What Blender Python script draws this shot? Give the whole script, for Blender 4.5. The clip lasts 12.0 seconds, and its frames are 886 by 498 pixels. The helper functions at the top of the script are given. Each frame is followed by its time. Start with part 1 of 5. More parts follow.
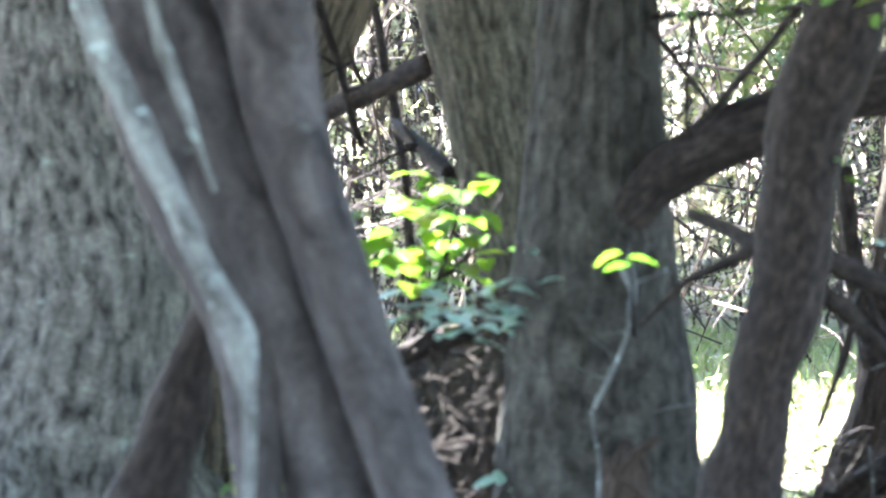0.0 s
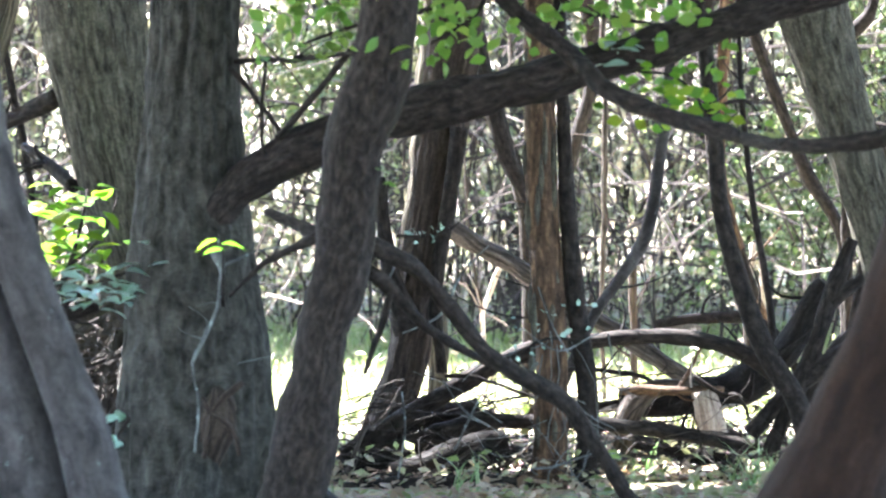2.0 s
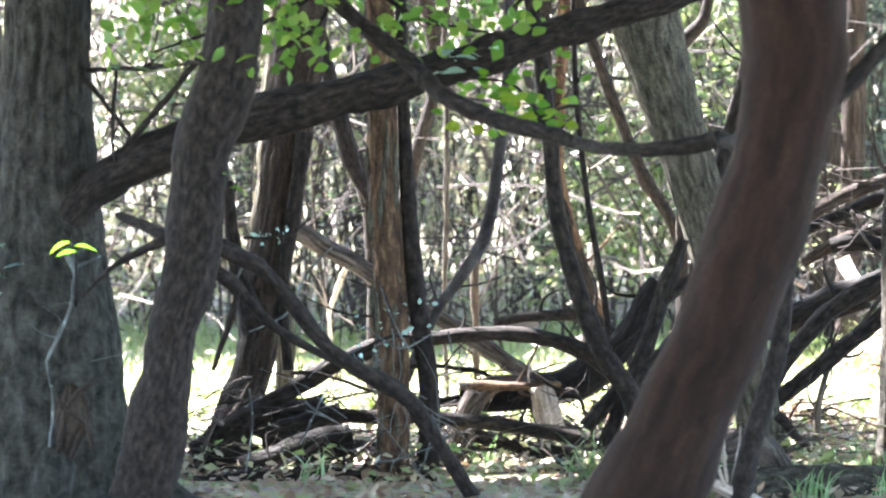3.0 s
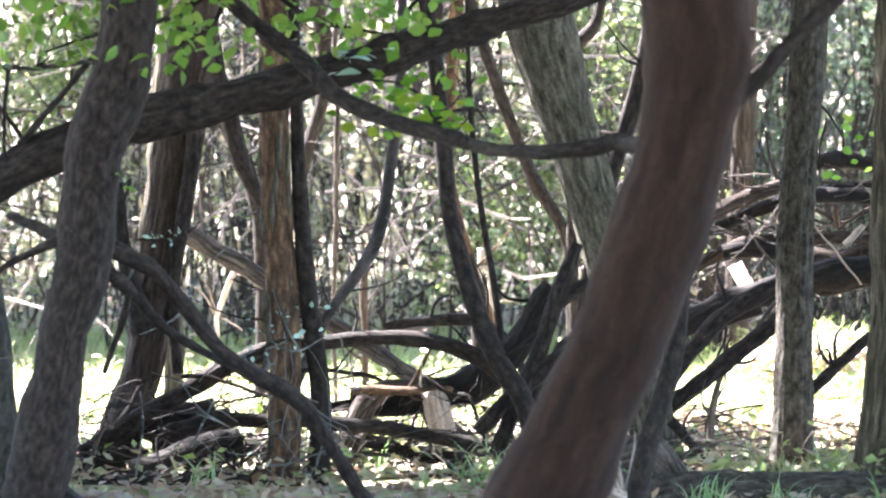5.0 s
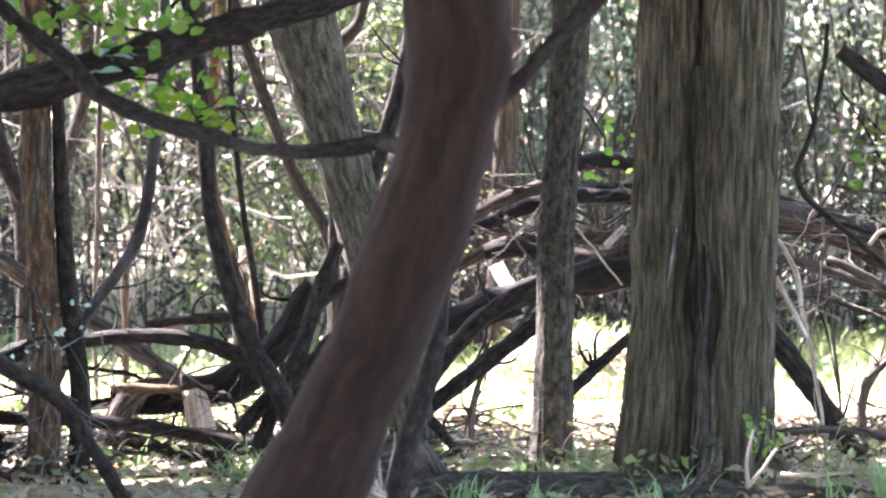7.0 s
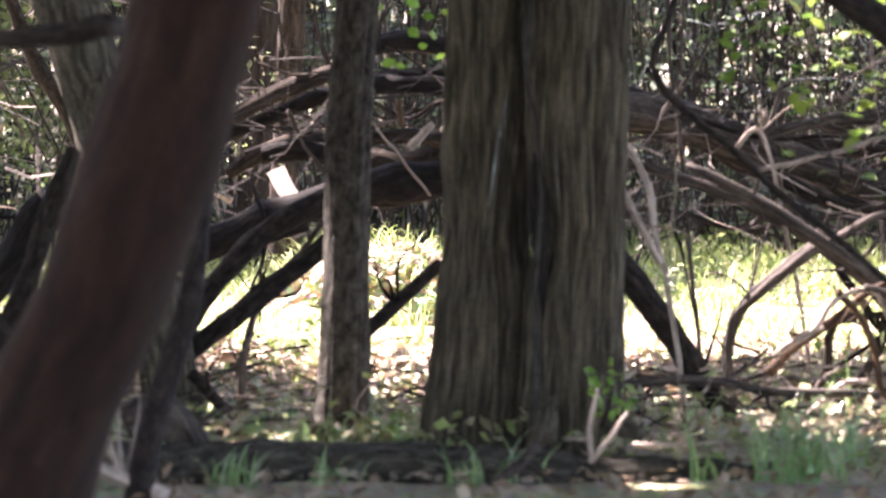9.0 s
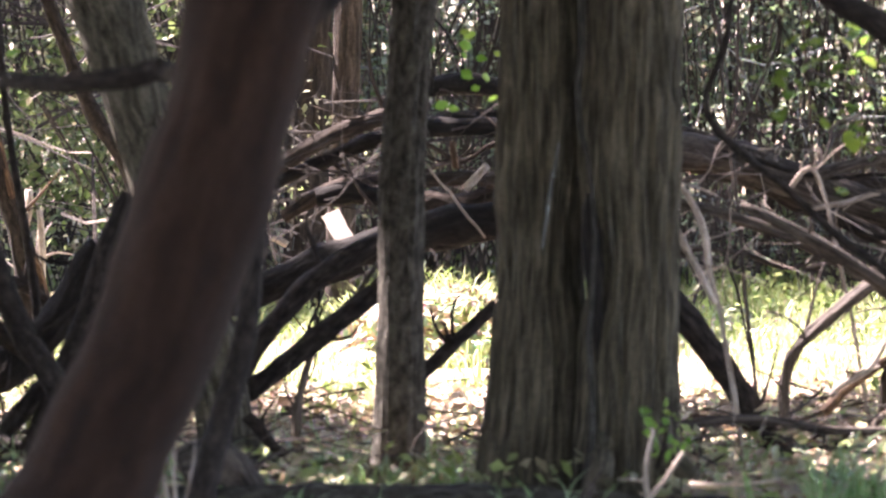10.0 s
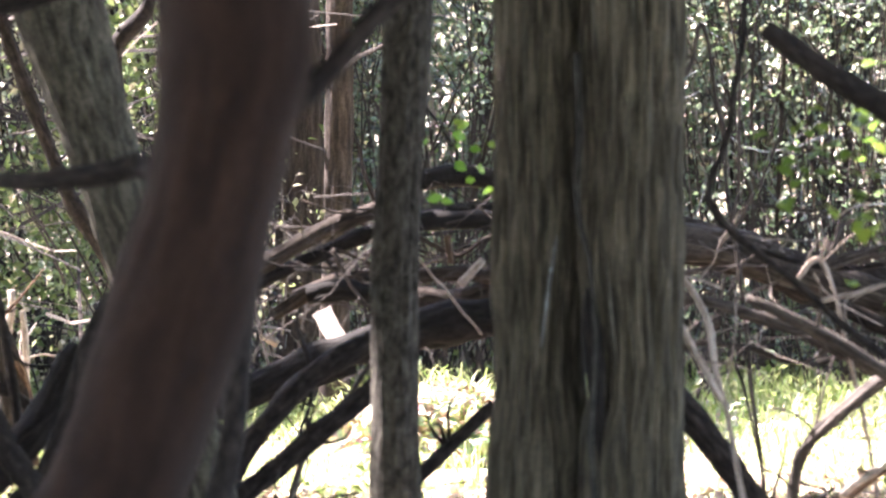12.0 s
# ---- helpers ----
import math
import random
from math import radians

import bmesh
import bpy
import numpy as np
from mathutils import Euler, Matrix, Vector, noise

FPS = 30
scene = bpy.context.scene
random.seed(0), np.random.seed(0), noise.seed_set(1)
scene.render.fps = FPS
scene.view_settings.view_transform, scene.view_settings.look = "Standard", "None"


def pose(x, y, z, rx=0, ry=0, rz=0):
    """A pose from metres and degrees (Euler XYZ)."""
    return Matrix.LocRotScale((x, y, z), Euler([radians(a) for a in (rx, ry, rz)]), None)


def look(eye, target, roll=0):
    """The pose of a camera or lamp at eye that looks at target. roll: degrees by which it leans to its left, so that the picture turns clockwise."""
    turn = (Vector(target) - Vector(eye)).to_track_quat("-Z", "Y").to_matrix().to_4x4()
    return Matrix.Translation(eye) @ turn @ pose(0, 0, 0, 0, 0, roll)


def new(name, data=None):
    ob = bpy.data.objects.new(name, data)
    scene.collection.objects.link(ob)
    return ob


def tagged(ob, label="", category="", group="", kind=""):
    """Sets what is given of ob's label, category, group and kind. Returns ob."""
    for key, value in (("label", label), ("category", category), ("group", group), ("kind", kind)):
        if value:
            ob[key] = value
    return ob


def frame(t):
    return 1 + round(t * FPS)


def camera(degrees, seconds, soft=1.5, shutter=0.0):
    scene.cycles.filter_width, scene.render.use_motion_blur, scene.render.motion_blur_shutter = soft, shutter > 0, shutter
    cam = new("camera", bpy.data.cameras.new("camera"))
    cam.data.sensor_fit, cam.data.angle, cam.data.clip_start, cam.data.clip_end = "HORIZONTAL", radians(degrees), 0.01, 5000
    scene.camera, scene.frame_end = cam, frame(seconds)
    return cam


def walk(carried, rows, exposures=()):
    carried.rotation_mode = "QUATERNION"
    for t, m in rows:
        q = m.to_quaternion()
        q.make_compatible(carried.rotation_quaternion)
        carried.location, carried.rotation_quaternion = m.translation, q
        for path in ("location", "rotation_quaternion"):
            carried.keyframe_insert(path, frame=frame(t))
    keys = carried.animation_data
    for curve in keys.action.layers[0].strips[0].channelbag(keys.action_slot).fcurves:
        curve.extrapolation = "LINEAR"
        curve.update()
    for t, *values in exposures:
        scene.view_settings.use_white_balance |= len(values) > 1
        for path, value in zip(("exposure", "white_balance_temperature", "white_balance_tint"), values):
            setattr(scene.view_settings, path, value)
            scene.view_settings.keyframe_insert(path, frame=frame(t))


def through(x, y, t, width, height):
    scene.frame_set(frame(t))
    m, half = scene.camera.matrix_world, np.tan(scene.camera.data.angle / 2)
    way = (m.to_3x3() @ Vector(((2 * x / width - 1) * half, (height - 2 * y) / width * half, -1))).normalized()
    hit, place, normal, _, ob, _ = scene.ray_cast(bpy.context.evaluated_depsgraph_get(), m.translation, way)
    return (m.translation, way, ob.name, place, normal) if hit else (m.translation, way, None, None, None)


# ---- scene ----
cam = camera(8.0, 12.0, soft=2.2, shutter=0.0)
ROWS = [
    (0, -0.256, -0.581, 1.467, 87.916, -0.042, 6.882),
    (0.5, -0.22, -1.283, 1.45, 87.953, -0.304, 5.583),
    (1, -0.137, -1.97, 1.448, 87.848, -0.238, 4.702),
    (1.5, -0.122, -2.871, 1.462, 87.858, 0.314, 3.544),
    (2, -0.078, -5.428, 1.511, 88.188, 0.305, 2.426),
    (2.5, -0.048, -6.188, 1.532, 88.227, 0.165, 1.739),
    (3, -0.015, -6.205, 1.537, 88.182, 0.503, 1.099),
    (3.2, -0.052, -6.171, 1.533, 88.181, 0.377, 0.827),
    (4.8, -0.076, -6.034, 1.508, 88.278, 0.161, 0.14),
    (5, -0.082, -6.048, 1.507, 88.271, 0.175, -0.027),
    (5.5, -0.08, -6.042, 1.499, 88.336, 0.009, -0.359),
    (6, -0.09, -6.084, 1.498, 88.292, -0.004, -0.45),
    (6.5, -0.081, -6.071, 1.504, 88.351, -0.273, -0.892),
    (7, -0.07, -6.056, 1.512, 88.253, -0.226, -2.145),
    (7.5, -0.031, -5.948, 1.519, 88.146, -0.242, -2.922),
    (7.7, 0.02, -1.8, 1.515, 87.812, -0.166, -3.542),
    (9.3, 0.221, -1.443, 1.499, 87.006, -0.249, -3.935),
    (9.5, 0.221, -1.443, 1.499, 87.081, -0.249, -3.735),
    (10, 0.238, -1.442, 1.497, 87.397, 0.297, -3.394),
    (10.5, 0.245, -1.443, 1.491, 87.614, 0.53, -4.208),
    (11, 0.257, -1.431, 1.498, 87.753, 0.649, -4.684),
    (11.5, 0.255, -1.44, 1.496, 88.046, 0.843, -4.182),
    (12, 0.291, -0.762, 1.488, 88.217, 0.969, -3.43),
]
EXPOSURE = [(0.0, 4.88, 5800, 14), (1.5, 4.76, 5770, 13), (3.2, 4.63, 5880, 14), (5.0, 4.63, 5940, 18), (7.0, 4.48, 5990, 24), (7.7, 4.41, 6010, 26), (9.3, 3.55, 6500, 30), (10.5, 3.72, 6420, 28), (11.5, 3.78, 6380, 27), (12.0, 3.98, 6270, 24)]
walk(cam, [(t, pose(x, y, z, rx, ry, rz)) for t, x, y, z, rx, ry, rz in ROWS], EXPOSURE)
cam.data.dof.use_dof = True
cam.data.dof.focus_distance = 24.6
cam.data.dof.aperture_fstop = 6.2

# ---- light ----
SUN_AZ, SUN_EL = radians(-54), radians(54)   # azimuth from +y, towards -x; height over the horizon
world = bpy.data.worlds.new("sky")
scene.world = world
world.use_nodes = True
sky = world.node_tree.nodes.new("ShaderNodeTexSky")
sky.sky_type = "NISHITA"
sky.sun_disc = False
sky.sun_elevation, sky.sun_rotation = SUN_EL, SUN_AZ
back = world.node_tree.nodes["Background"]
back.inputs["Strength"].default_value = 0.13
world.node_tree.links.new(sky.outputs[0], back.inputs["Color"])
sun_dir = Vector((math.sin(SUN_AZ) * math.cos(SUN_EL), math.cos(SUN_AZ) * math.cos(SUN_EL), math.sin(SUN_EL)))
sun = new("sun", bpy.data.lights.new("sun", "SUN"))
sun.data.energy, sun.data.angle, sun.data.color = 5.0, radians(0.6), (1.0, 0.94, 0.84)
sun.matrix_world = look(sun_dir * 40, (0, 0, 0))


# ---- materials ----
def shader(name):
    m = bpy.data.materials.new(name)
    m.use_nodes = True
    t = m.node_tree
    bsdf = t.nodes["Principled BSDF"]

    def node(kind, **ins):
        n = t.nodes.new("ShaderNode" + kind)
        for key, v in ins.items():
            if hasattr(v, "is_output"):
                t.links.new(v, n.inputs[key.replace("_", " ")])
            else:
                n.inputs[key.replace("_", " ")].default_value = v
        return n
    return m, t, bsdf, node


def ramp(t, fac, *stops):
    r = t.nodes.new("ShaderNodeValToRGB")
    e = r.color_ramp.elements
    while len(e) < len(stops):
        e.new(0.5)
    for el, (p, c) in zip(e, stops):
        el.position, el.color = p, (*c, 1)
    t.links.new(fac, r.inputs["Fac"])
    return r.outputs["Color"]


def bark(name, dark, mid, pale, furrow=(60, 9), depth=0.012, lichen=None, lichen_at=0.62, rough=0.9, grain=0.35, warp_by=1.6):
    """Bark in metres round and along the stem: furrows, plates, stains and lichen."""
    m, t, bsdf, node = shader(name)
    uv = node("UVMap")
    sc = node("Mapping")
    t.links.new(uv.outputs[0], sc.inputs["Vector"])
    sc.inputs["Scale"].default_value = (furrow[0], furrow[1], 1)
    warp = node("TexNoise", Vector=uv.outputs[0], Scale=7.0, Detail=2.0)
    add = t.nodes.new("ShaderNodeVectorMath")
    add.operation = "MULTIPLY_ADD"
    t.links.new(warp.outputs["Color"], add.inputs[0])
    add.inputs[1].default_value = (warp_by, warp_by, 0)
    t.links.new(sc.outputs[0], add.inputs[2])
    ridge = node("TexNoise", Vector=add.outputs[0], Scale=1.0, Detail=6.0, Roughness=0.62)
    plate = node("TexVoronoi", Vector=add.outputs[0], Scale=0.55)
    plate.feature = "DISTANCE_TO_EDGE"
    blend = t.nodes.new("ShaderNodeMath")
    blend.operation = "MULTIPLY_ADD"
    t.links.new(plate.outputs["Distance"], blend.inputs[0])
    blend.inputs[1].default_value = 0.35
    t.links.new(ridge.outputs["Fac"], blend.inputs[2])
    col = ramp(t, blend.outputs[0], (0.36, dark), (0.54, mid), (0.78, pale))
    stain = node("TexNoise", Vector=uv.outputs[0], Scale=5.0, Detail=4.0)
    mul = node("MixRGB", Fac=0.4, Color1=col, Color2=ramp(t, stain.outputs["Fac"], (0.3, (0.45, 0.42, 0.42)), (0.7, (1.1, 1.1, 1.1))))
    mul.blend_type = "MULTIPLY"
    pit = node("TexNoise", Vector=uv.outputs[0], Scale=75.0, Detail=5.0, Roughness=0.7)
    flake = node("MixRGB", Fac=grain, Color1=mul.outputs[0], Color2=ramp(t, pit.outputs["Fac"], (0.36, (0.22, 0.21, 0.21)), (0.5, (0.9, 0.9, 0.9)), (0.66, (1.6, 1.58, 1.52))))
    flake.blend_type = "MULTIPLY"
    out = flake.outputs[0]
    if lichen:
        spots = node("TexNoise", Vector=uv.outputs[0], Scale=16.0, Detail=5.0, Roughness=0.7)
        mix = node("MixRGB", Fac=ramp(t, spots.outputs["Fac"], (lichen_at, (0, 0, 0)), (lichen_at + 0.1, (0.75, 0.75, 0.75))), Color1=out, Color2=(*lichen, 1))
        out = mix.outputs[0]
    t.links.new(out, bsdf.inputs["Base Color"])
    bsdf.inputs["Roughness"].default_value = rough
    bsdf.inputs["Specular IOR Level"].default_value = 0.2
    relief = t.nodes.new("ShaderNodeMath")
    relief.operation = "MULTIPLY_ADD"
    t.links.new(pit.outputs["Fac"], relief.inputs[0])
    relief.inputs[1].default_value = 0.45
    t.links.new(blend.outputs[0], relief.inputs[2])
    bump = node("Bump", Strength=1.0, Distance=depth, Height=relief.outputs[0])
    t.links.new(bump.outputs[0], bsdf.inputs["Normal"])
    return m


def leafy(name, *cols, through=0.5, rough=0.42, by="island"):
    m, t, bsdf, node = shader(name)
    src = node("NewGeometry").outputs["Random Per Island"] if by == "island" else node("ObjectInfo").outputs["Random"]
    n = len(cols) - 1
    col = ramp(t, src, *[(i / max(1, n), c) for i, c in enumerate(cols)])
    t.links.new(col, bsdf.inputs["Base Color"])
    bsdf.inputs["Roughness"].default_value = rough
    tr = node("BsdfTranslucent", Color=col)
    mix = node("MixShader", Fac=through)
    t.links.new(bsdf.outputs[0], mix.inputs[1])
    t.links.new(tr.outputs[0], mix.inputs[2])
    t.links.new(mix.outputs[0], t.nodes["Material Output"].inputs["Surface"])
    return m


BARK_GREY = bark("furrowed_grey_bark", (0.0093, 0.0083, 0.007), (0.0381, 0.0357, 0.0311), (0.0836, 0.0799, 0.0706), furrow=(42, 13), depth=0.016, lichen=(0.2, 0.23, 0.19), lichen_at=0.68)
BARK_FLAKY = bark("flaky_grey_brown_bark", (0.0107, 0.0089, 0.0071), (0.0472, 0.0413, 0.0336), (0.1122, 0.1004, 0.0827), furrow=(48, 22), depth=0.014, lichen=(0.2, 0.22, 0.18), lichen_at=0.66)
BARK_ASH = bark("furrowed_ash_grey_bark", (0.0166, 0.0153, 0.0148), (0.1122, 0.1092, 0.1033), (0.2244, 0.2184, 0.2066), furrow=(40, 13), depth=0.018, lichen=(0.3, 0.36, 0.34))
BARK_STRIPED = bark("stringy_grey_brown_bark", (0.0184, 0.0165, 0.0134), (0.0765, 0.0704, 0.0551), (0.1652, 0.1561, 0.1255), furrow=(52, 12), depth=0.016, warp_by=1.6, grain=0.45, lichen=(0.2, 0.23, 0.18), lichen_at=0.66)
BARK_CEDAR = bark("stringy_cedar_bark", (0.0136, 0.011, 0.0076), (0.0748, 0.0646, 0.0459), (0.187, 0.1615, 0.1165), furrow=(76, 5.5), depth=0.02, warp_by=1.15, grain=0.3, lichen=(0.17, 0.19, 0.13), lichen_at=0.68)
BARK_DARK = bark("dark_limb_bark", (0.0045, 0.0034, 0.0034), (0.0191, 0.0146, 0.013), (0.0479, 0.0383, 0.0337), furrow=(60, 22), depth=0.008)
BARK_UMBER = bark("dark_umber_bark", (0.0144, 0.0104, 0.0088), (0.0416, 0.0304, 0.0248), (0.088, 0.0664, 0.0544), furrow=(60, 8), depth=0.01)
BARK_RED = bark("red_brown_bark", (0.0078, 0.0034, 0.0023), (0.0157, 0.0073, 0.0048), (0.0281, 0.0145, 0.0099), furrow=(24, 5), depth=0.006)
# Charred bark; also black put in for shade on limbs and the gap.
BARK_BLACK = bark("black_bark_and_shade", (0.0045, 0.0037, 0.0037), (0.012, 0.0097, 0.009), (0.0263, 0.0218, 0.0195), furrow=(60, 14), depth=0.008)
BARK_PEEL = bark("peeling_dead_bark", (0.0225, 0.015, 0.0105), (0.075, 0.045, 0.03), (0.225, 0.1425, 0.0825), furrow=(55, 10), depth=0.01)
BARK_SMOOTH = bark("dull_dark_grey_bark", (0.019, 0.0163, 0.0177), (0.049, 0.0442, 0.0456), (0.0918, 0.085, 0.087), furrow=(16, 7), depth=0.004, lichen=(0.2, 0.24, 0.24), lichen_at=0.63)
BARK_PALE = bark("pale_grey_bark", (0.0428, 0.0428, 0.0428), (0.1224, 0.1285, 0.1285), (0.2448, 0.2693, 0.2693), furrow=(30, 8), depth=0.005, lichen=(0.4, 0.5, 0.5), lichen_at=0.56)
WOOD_DEAD = bark("weathered_dead_wood", (0.0153, 0.0119, 0.0102), (0.0578, 0.0467, 0.0408), (0.153, 0.1275, 0.1105), furrow=(70, 8), depth=0.008)
WOOD_BARE = bark("bare_sunlit_wood", (0.12, 0.09, 0.07), (0.34, 0.28, 0.24), (0.55, 0.48, 0.44), furrow=(80, 6), depth=0.006)
LEAF_LIME = leafy("lime_leaf", (0.066, 0.165, 0.011), (0.11, 0.231, 0.0165), (0.187, 0.253, 0.0165), through=0.6, by="object")
LEAF_OLIVE = leafy("yellow_green_leaf", (0.08, 0.15, 0.025), (0.14, 0.23, 0.035), (0.25, 0.32, 0.05), through=0.5, by="object")
LEAF_COOL = leafy("blue_green_leaf", (0.22, 0.36, 0.28), (0.36, 0.5, 0.45), through=0.35, rough=0.3, by="object")
LEAF_BRUSH = leafy("brush_leaf", (0.15, 0.19, 0.07), (0.24, 0.24, 0.12), (0.3, 0.25, 0.17), (0.32, 0.31, 0.2), (0.22, 0.31, 0.08), (0.38, 0.35, 0.27), (0.25, 0.26, 0.13), rough=0.45)
LEAF_FRESH = leafy("fresh_shrub_leaf", (0.06, 0.09, 0.03), (0.11, 0.15, 0.05), (0.17, 0.2, 0.08), through=0.4)
LEAF_MIXED = leafy("mixed_brush_leaf", (0.1, 0.16, 0.07), (0.18, 0.24, 0.13), (0.25, 0.29, 0.2), (0.15, 0.25, 0.08), (0.31, 0.35, 0.28), (0.13, 0.2, 0.11), rough=0.45)
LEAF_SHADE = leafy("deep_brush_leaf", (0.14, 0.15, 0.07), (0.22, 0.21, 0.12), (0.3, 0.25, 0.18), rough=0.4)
LEAF_SUNNY = leafy("sunny_plant_leaf", (0.1445, 0.2167, 0.0578), (0.2312, 0.289, 0.0939), (0.3034, 0.3179, 0.1445), through=0.45)
LEAF_CANOPY = leafy("canopy_leaf", (0.03, 0.07, 0.015), (0.06, 0.11, 0.03), through=0.25)
GRASS = leafy("grass_blade", (0.1905, 0.2822, 0.0706), (0.2964, 0.3669, 0.127), (0.4092, 0.3951, 0.2117), (0.2187, 0.3175, 0.0847), through=0.5)
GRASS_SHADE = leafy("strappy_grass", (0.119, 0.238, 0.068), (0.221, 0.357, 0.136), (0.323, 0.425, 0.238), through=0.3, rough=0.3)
LITTER = leafy("dry_leaf", (0.16, 0.1, 0.06), (0.3, 0.2, 0.13), (0.42, 0.34, 0.26), (0.22, 0.15, 0.11), through=0.15, rough=0.7)
LEAF_MID = leafy("fresh_green_leaf", (0.084, 0.182, 0.0245), (0.133, 0.252, 0.0385), (0.21, 0.308, 0.056), through=0.6, by="object")


def ground_material():
    m, t, bsdf, node = shader("leaf_litter_soil")
    co = node("TexCoord").outputs["Object"]
    big = node("TexNoise", Vector=co, Scale=1.3, Detail=5.0)
    fine = node("TexVoronoi", Vector=co, Scale=38.0)
    col = ramp(t, big.outputs["Fac"], (0.3, (0.22, 0.17, 0.12)), (0.5, (0.33, 0.27, 0.19)), (0.7, (0.28, 0.3, 0.13)))
    lit = node("MixRGB", Fac=0.5, Color1=col, Color2=fine.outputs["Color"])
    lit.blend_type = "SOFT_LIGHT"
    t.links.new(lit.outputs[0], bsdf.inputs["Base Color"])
    bsdf.inputs["Roughness"].default_value = 0.9
    bump = node("Bump", Strength=0.8, Distance=0.02, Height=fine.outputs["Distance"])
    t.links.new(bump.outputs[0], bsdf.inputs["Normal"])
    return m


SOIL = ground_material()


# ---- builders ----
def spline(ctrl, step):
    """Points and radii along a smooth line through the control points (centripetal, so that uneven spacing makes no kinks)."""
    p = [np.array(c, float) for c in ctrl]
    p = [2 * p[0] - p[1]] + p + [2 * p[-1] - p[-2]]
    out = []
    for i in range(1, len(p) - 2):
        a, b, c, d = p[i - 1:i + 3]
        t1 = max(1e-3, np.linalg.norm((b - a)[:3]) ** 0.5)
        t2 = t1 + max(1e-3, np.linalg.norm((c - b)[:3]) ** 0.5)
        t3 = t2 + max(1e-3, np.linalg.norm((d - c)[:3]) ** 0.5)
        n = int(min(60, max(3, np.linalg.norm((c - b)[:3]) / step)))
        for k in range(n):
            t = t1 + (t2 - t1) * k / n
            e, f, g = a + (b - a) * t / t1, b + (c - b) * (t - t1) / (t2 - t1), c + (d - c) * (t - t2) / (t3 - t2)
            h, m = e + (f - e) * t / t2, f + (g - f) * (t - t1) / (t3 - t1)
            out.append(h + (m - h) * (t - t1) / (t2 - t1))
    out.append(p[-2])
    return np.array(out)


def tube(ctrl, step=0.04, seg=14, knobs=0.06, ridges=0.0, ridge_n=22, seed=0.0, closed=True, wander=0.0):
    """A limb: a swept, uneven round with ridges along it; UVs in metres."""
    pts = spline(ctrl, step)
    n = len(pts)
    for i in range(1, n - 1) if wander else ():
        q = pts[i, :3] * 5 + seed
        pts[i, :3] += wander * np.array(noise.noise_vector(Vector(q)) + 0.4 * noise.noise_vector(Vector(q * 3.1)))
        pts[i, 3] *= 1 + 0.25 * noise.noise(Vector(q * 2.2))
    tang = np.gradient(pts[:, :3], axis=0)
    verts, faces, uvs = [], [], []
    mean_r = float(np.median(pts[:, 3]))
    along = np.concatenate([[0], np.cumsum(np.linalg.norm(np.diff(pts[:, :3], axis=0), axis=1))])
    for i in range(n):
        a = Vector(tang[i]).normalized()
        away = Vector((0, 1, 0)) if abs(a.y) < 0.9 else Vector((0, 0, 1))
        e1 = (away - a * away.dot(a)).normalized()
        e2 = a.cross(e1)
        r = max(0.0008, pts[i, 3])
        c = Vector(pts[i, :3])
        for k in range(seg):
            ang = 2 * math.pi * k / seg
            ca, sa = math.cos(ang), math.sin(ang)
            f = 1 + knobs * noise.noise((ca * 1.3 + seed, sa * 1.3, along[i] / max(r, 0.02) * 0.45 + seed * 3))
            f += 0.5 * knobs * noise.noise((ca * 3 + seed, sa * 3 + 7, along[i] / max(r, 0.02) * 1.4))
            if ridges:
                q = noise.noise((ca * ridge_n * 0.16 + 5, sa * ridge_n * 0.16 + seed, along[i] * 2.2))
                f += ridges / r * (0.6 - 2.2 * abs(q)) + ridges / r * 0.5 * noise.noise((ca * ridge_n * 0.4, sa * ridge_n * 0.4, along[i] * 9 + seed))
            verts.append(c + (e1 * ca + e2 * sa) * (r * f))
    for i in range(n - 1):
        for k in range(seg):
            k2 = (k + 1) % seg
            faces.append((i * seg + k, i * seg + k2, (i + 1) * seg + k2, (i + 1) * seg + k))
            w = 2 * math.pi * mean_r / seg
            uvs += [(k * w, along[i]), ((k + 1) * w, along[i]), ((k + 1) * w, along[i + 1]), (k * w, along[i + 1])]
    if closed:
        for i, turn in ((0, 1), (n - 1, -1)):
            verts.append(Vector(pts[i, :3]))
            for k in range(seg):
                k2 = (k + 1) % seg
                f = (len(verts) - 1, i * seg + k2, i * seg + k)
                faces.append(f if turn > 0 else f[::-1])
                uvs += [(0.01 * k, along[i]), (0.01 * k + 0.01, along[i] + 0.01), (0.01 * k, along[i] + 0.01)]
    me = bpy.data.meshes.new("limb")
    me.from_pydata(verts, [], faces)
    me.uv_layers.new(name="UVMap").data.foreach_set("uv", np.array(uvs, np.float32).ravel())
    me.polygons.foreach_set("use_smooth", [True] * len(faces))
    return me


def part(name, me, material, parent, label=""):
    ob = new(name, me)
    if material and not me.materials:
        me.materials.append(material)
    ob.parent = parent
    ob.matrix_parent_inverse = parent.matrix_world.inverted() if parent.type != "EMPTY" else Matrix.Translation(-parent.location)
    return tagged(ob, label) if label else ob


def thing(name, at, label, category, group="", kind=""):
    ob = new(name)
    ob.empty_display_size = 0.1
    ob.location = at
    return tagged(ob, label, category, group, kind)


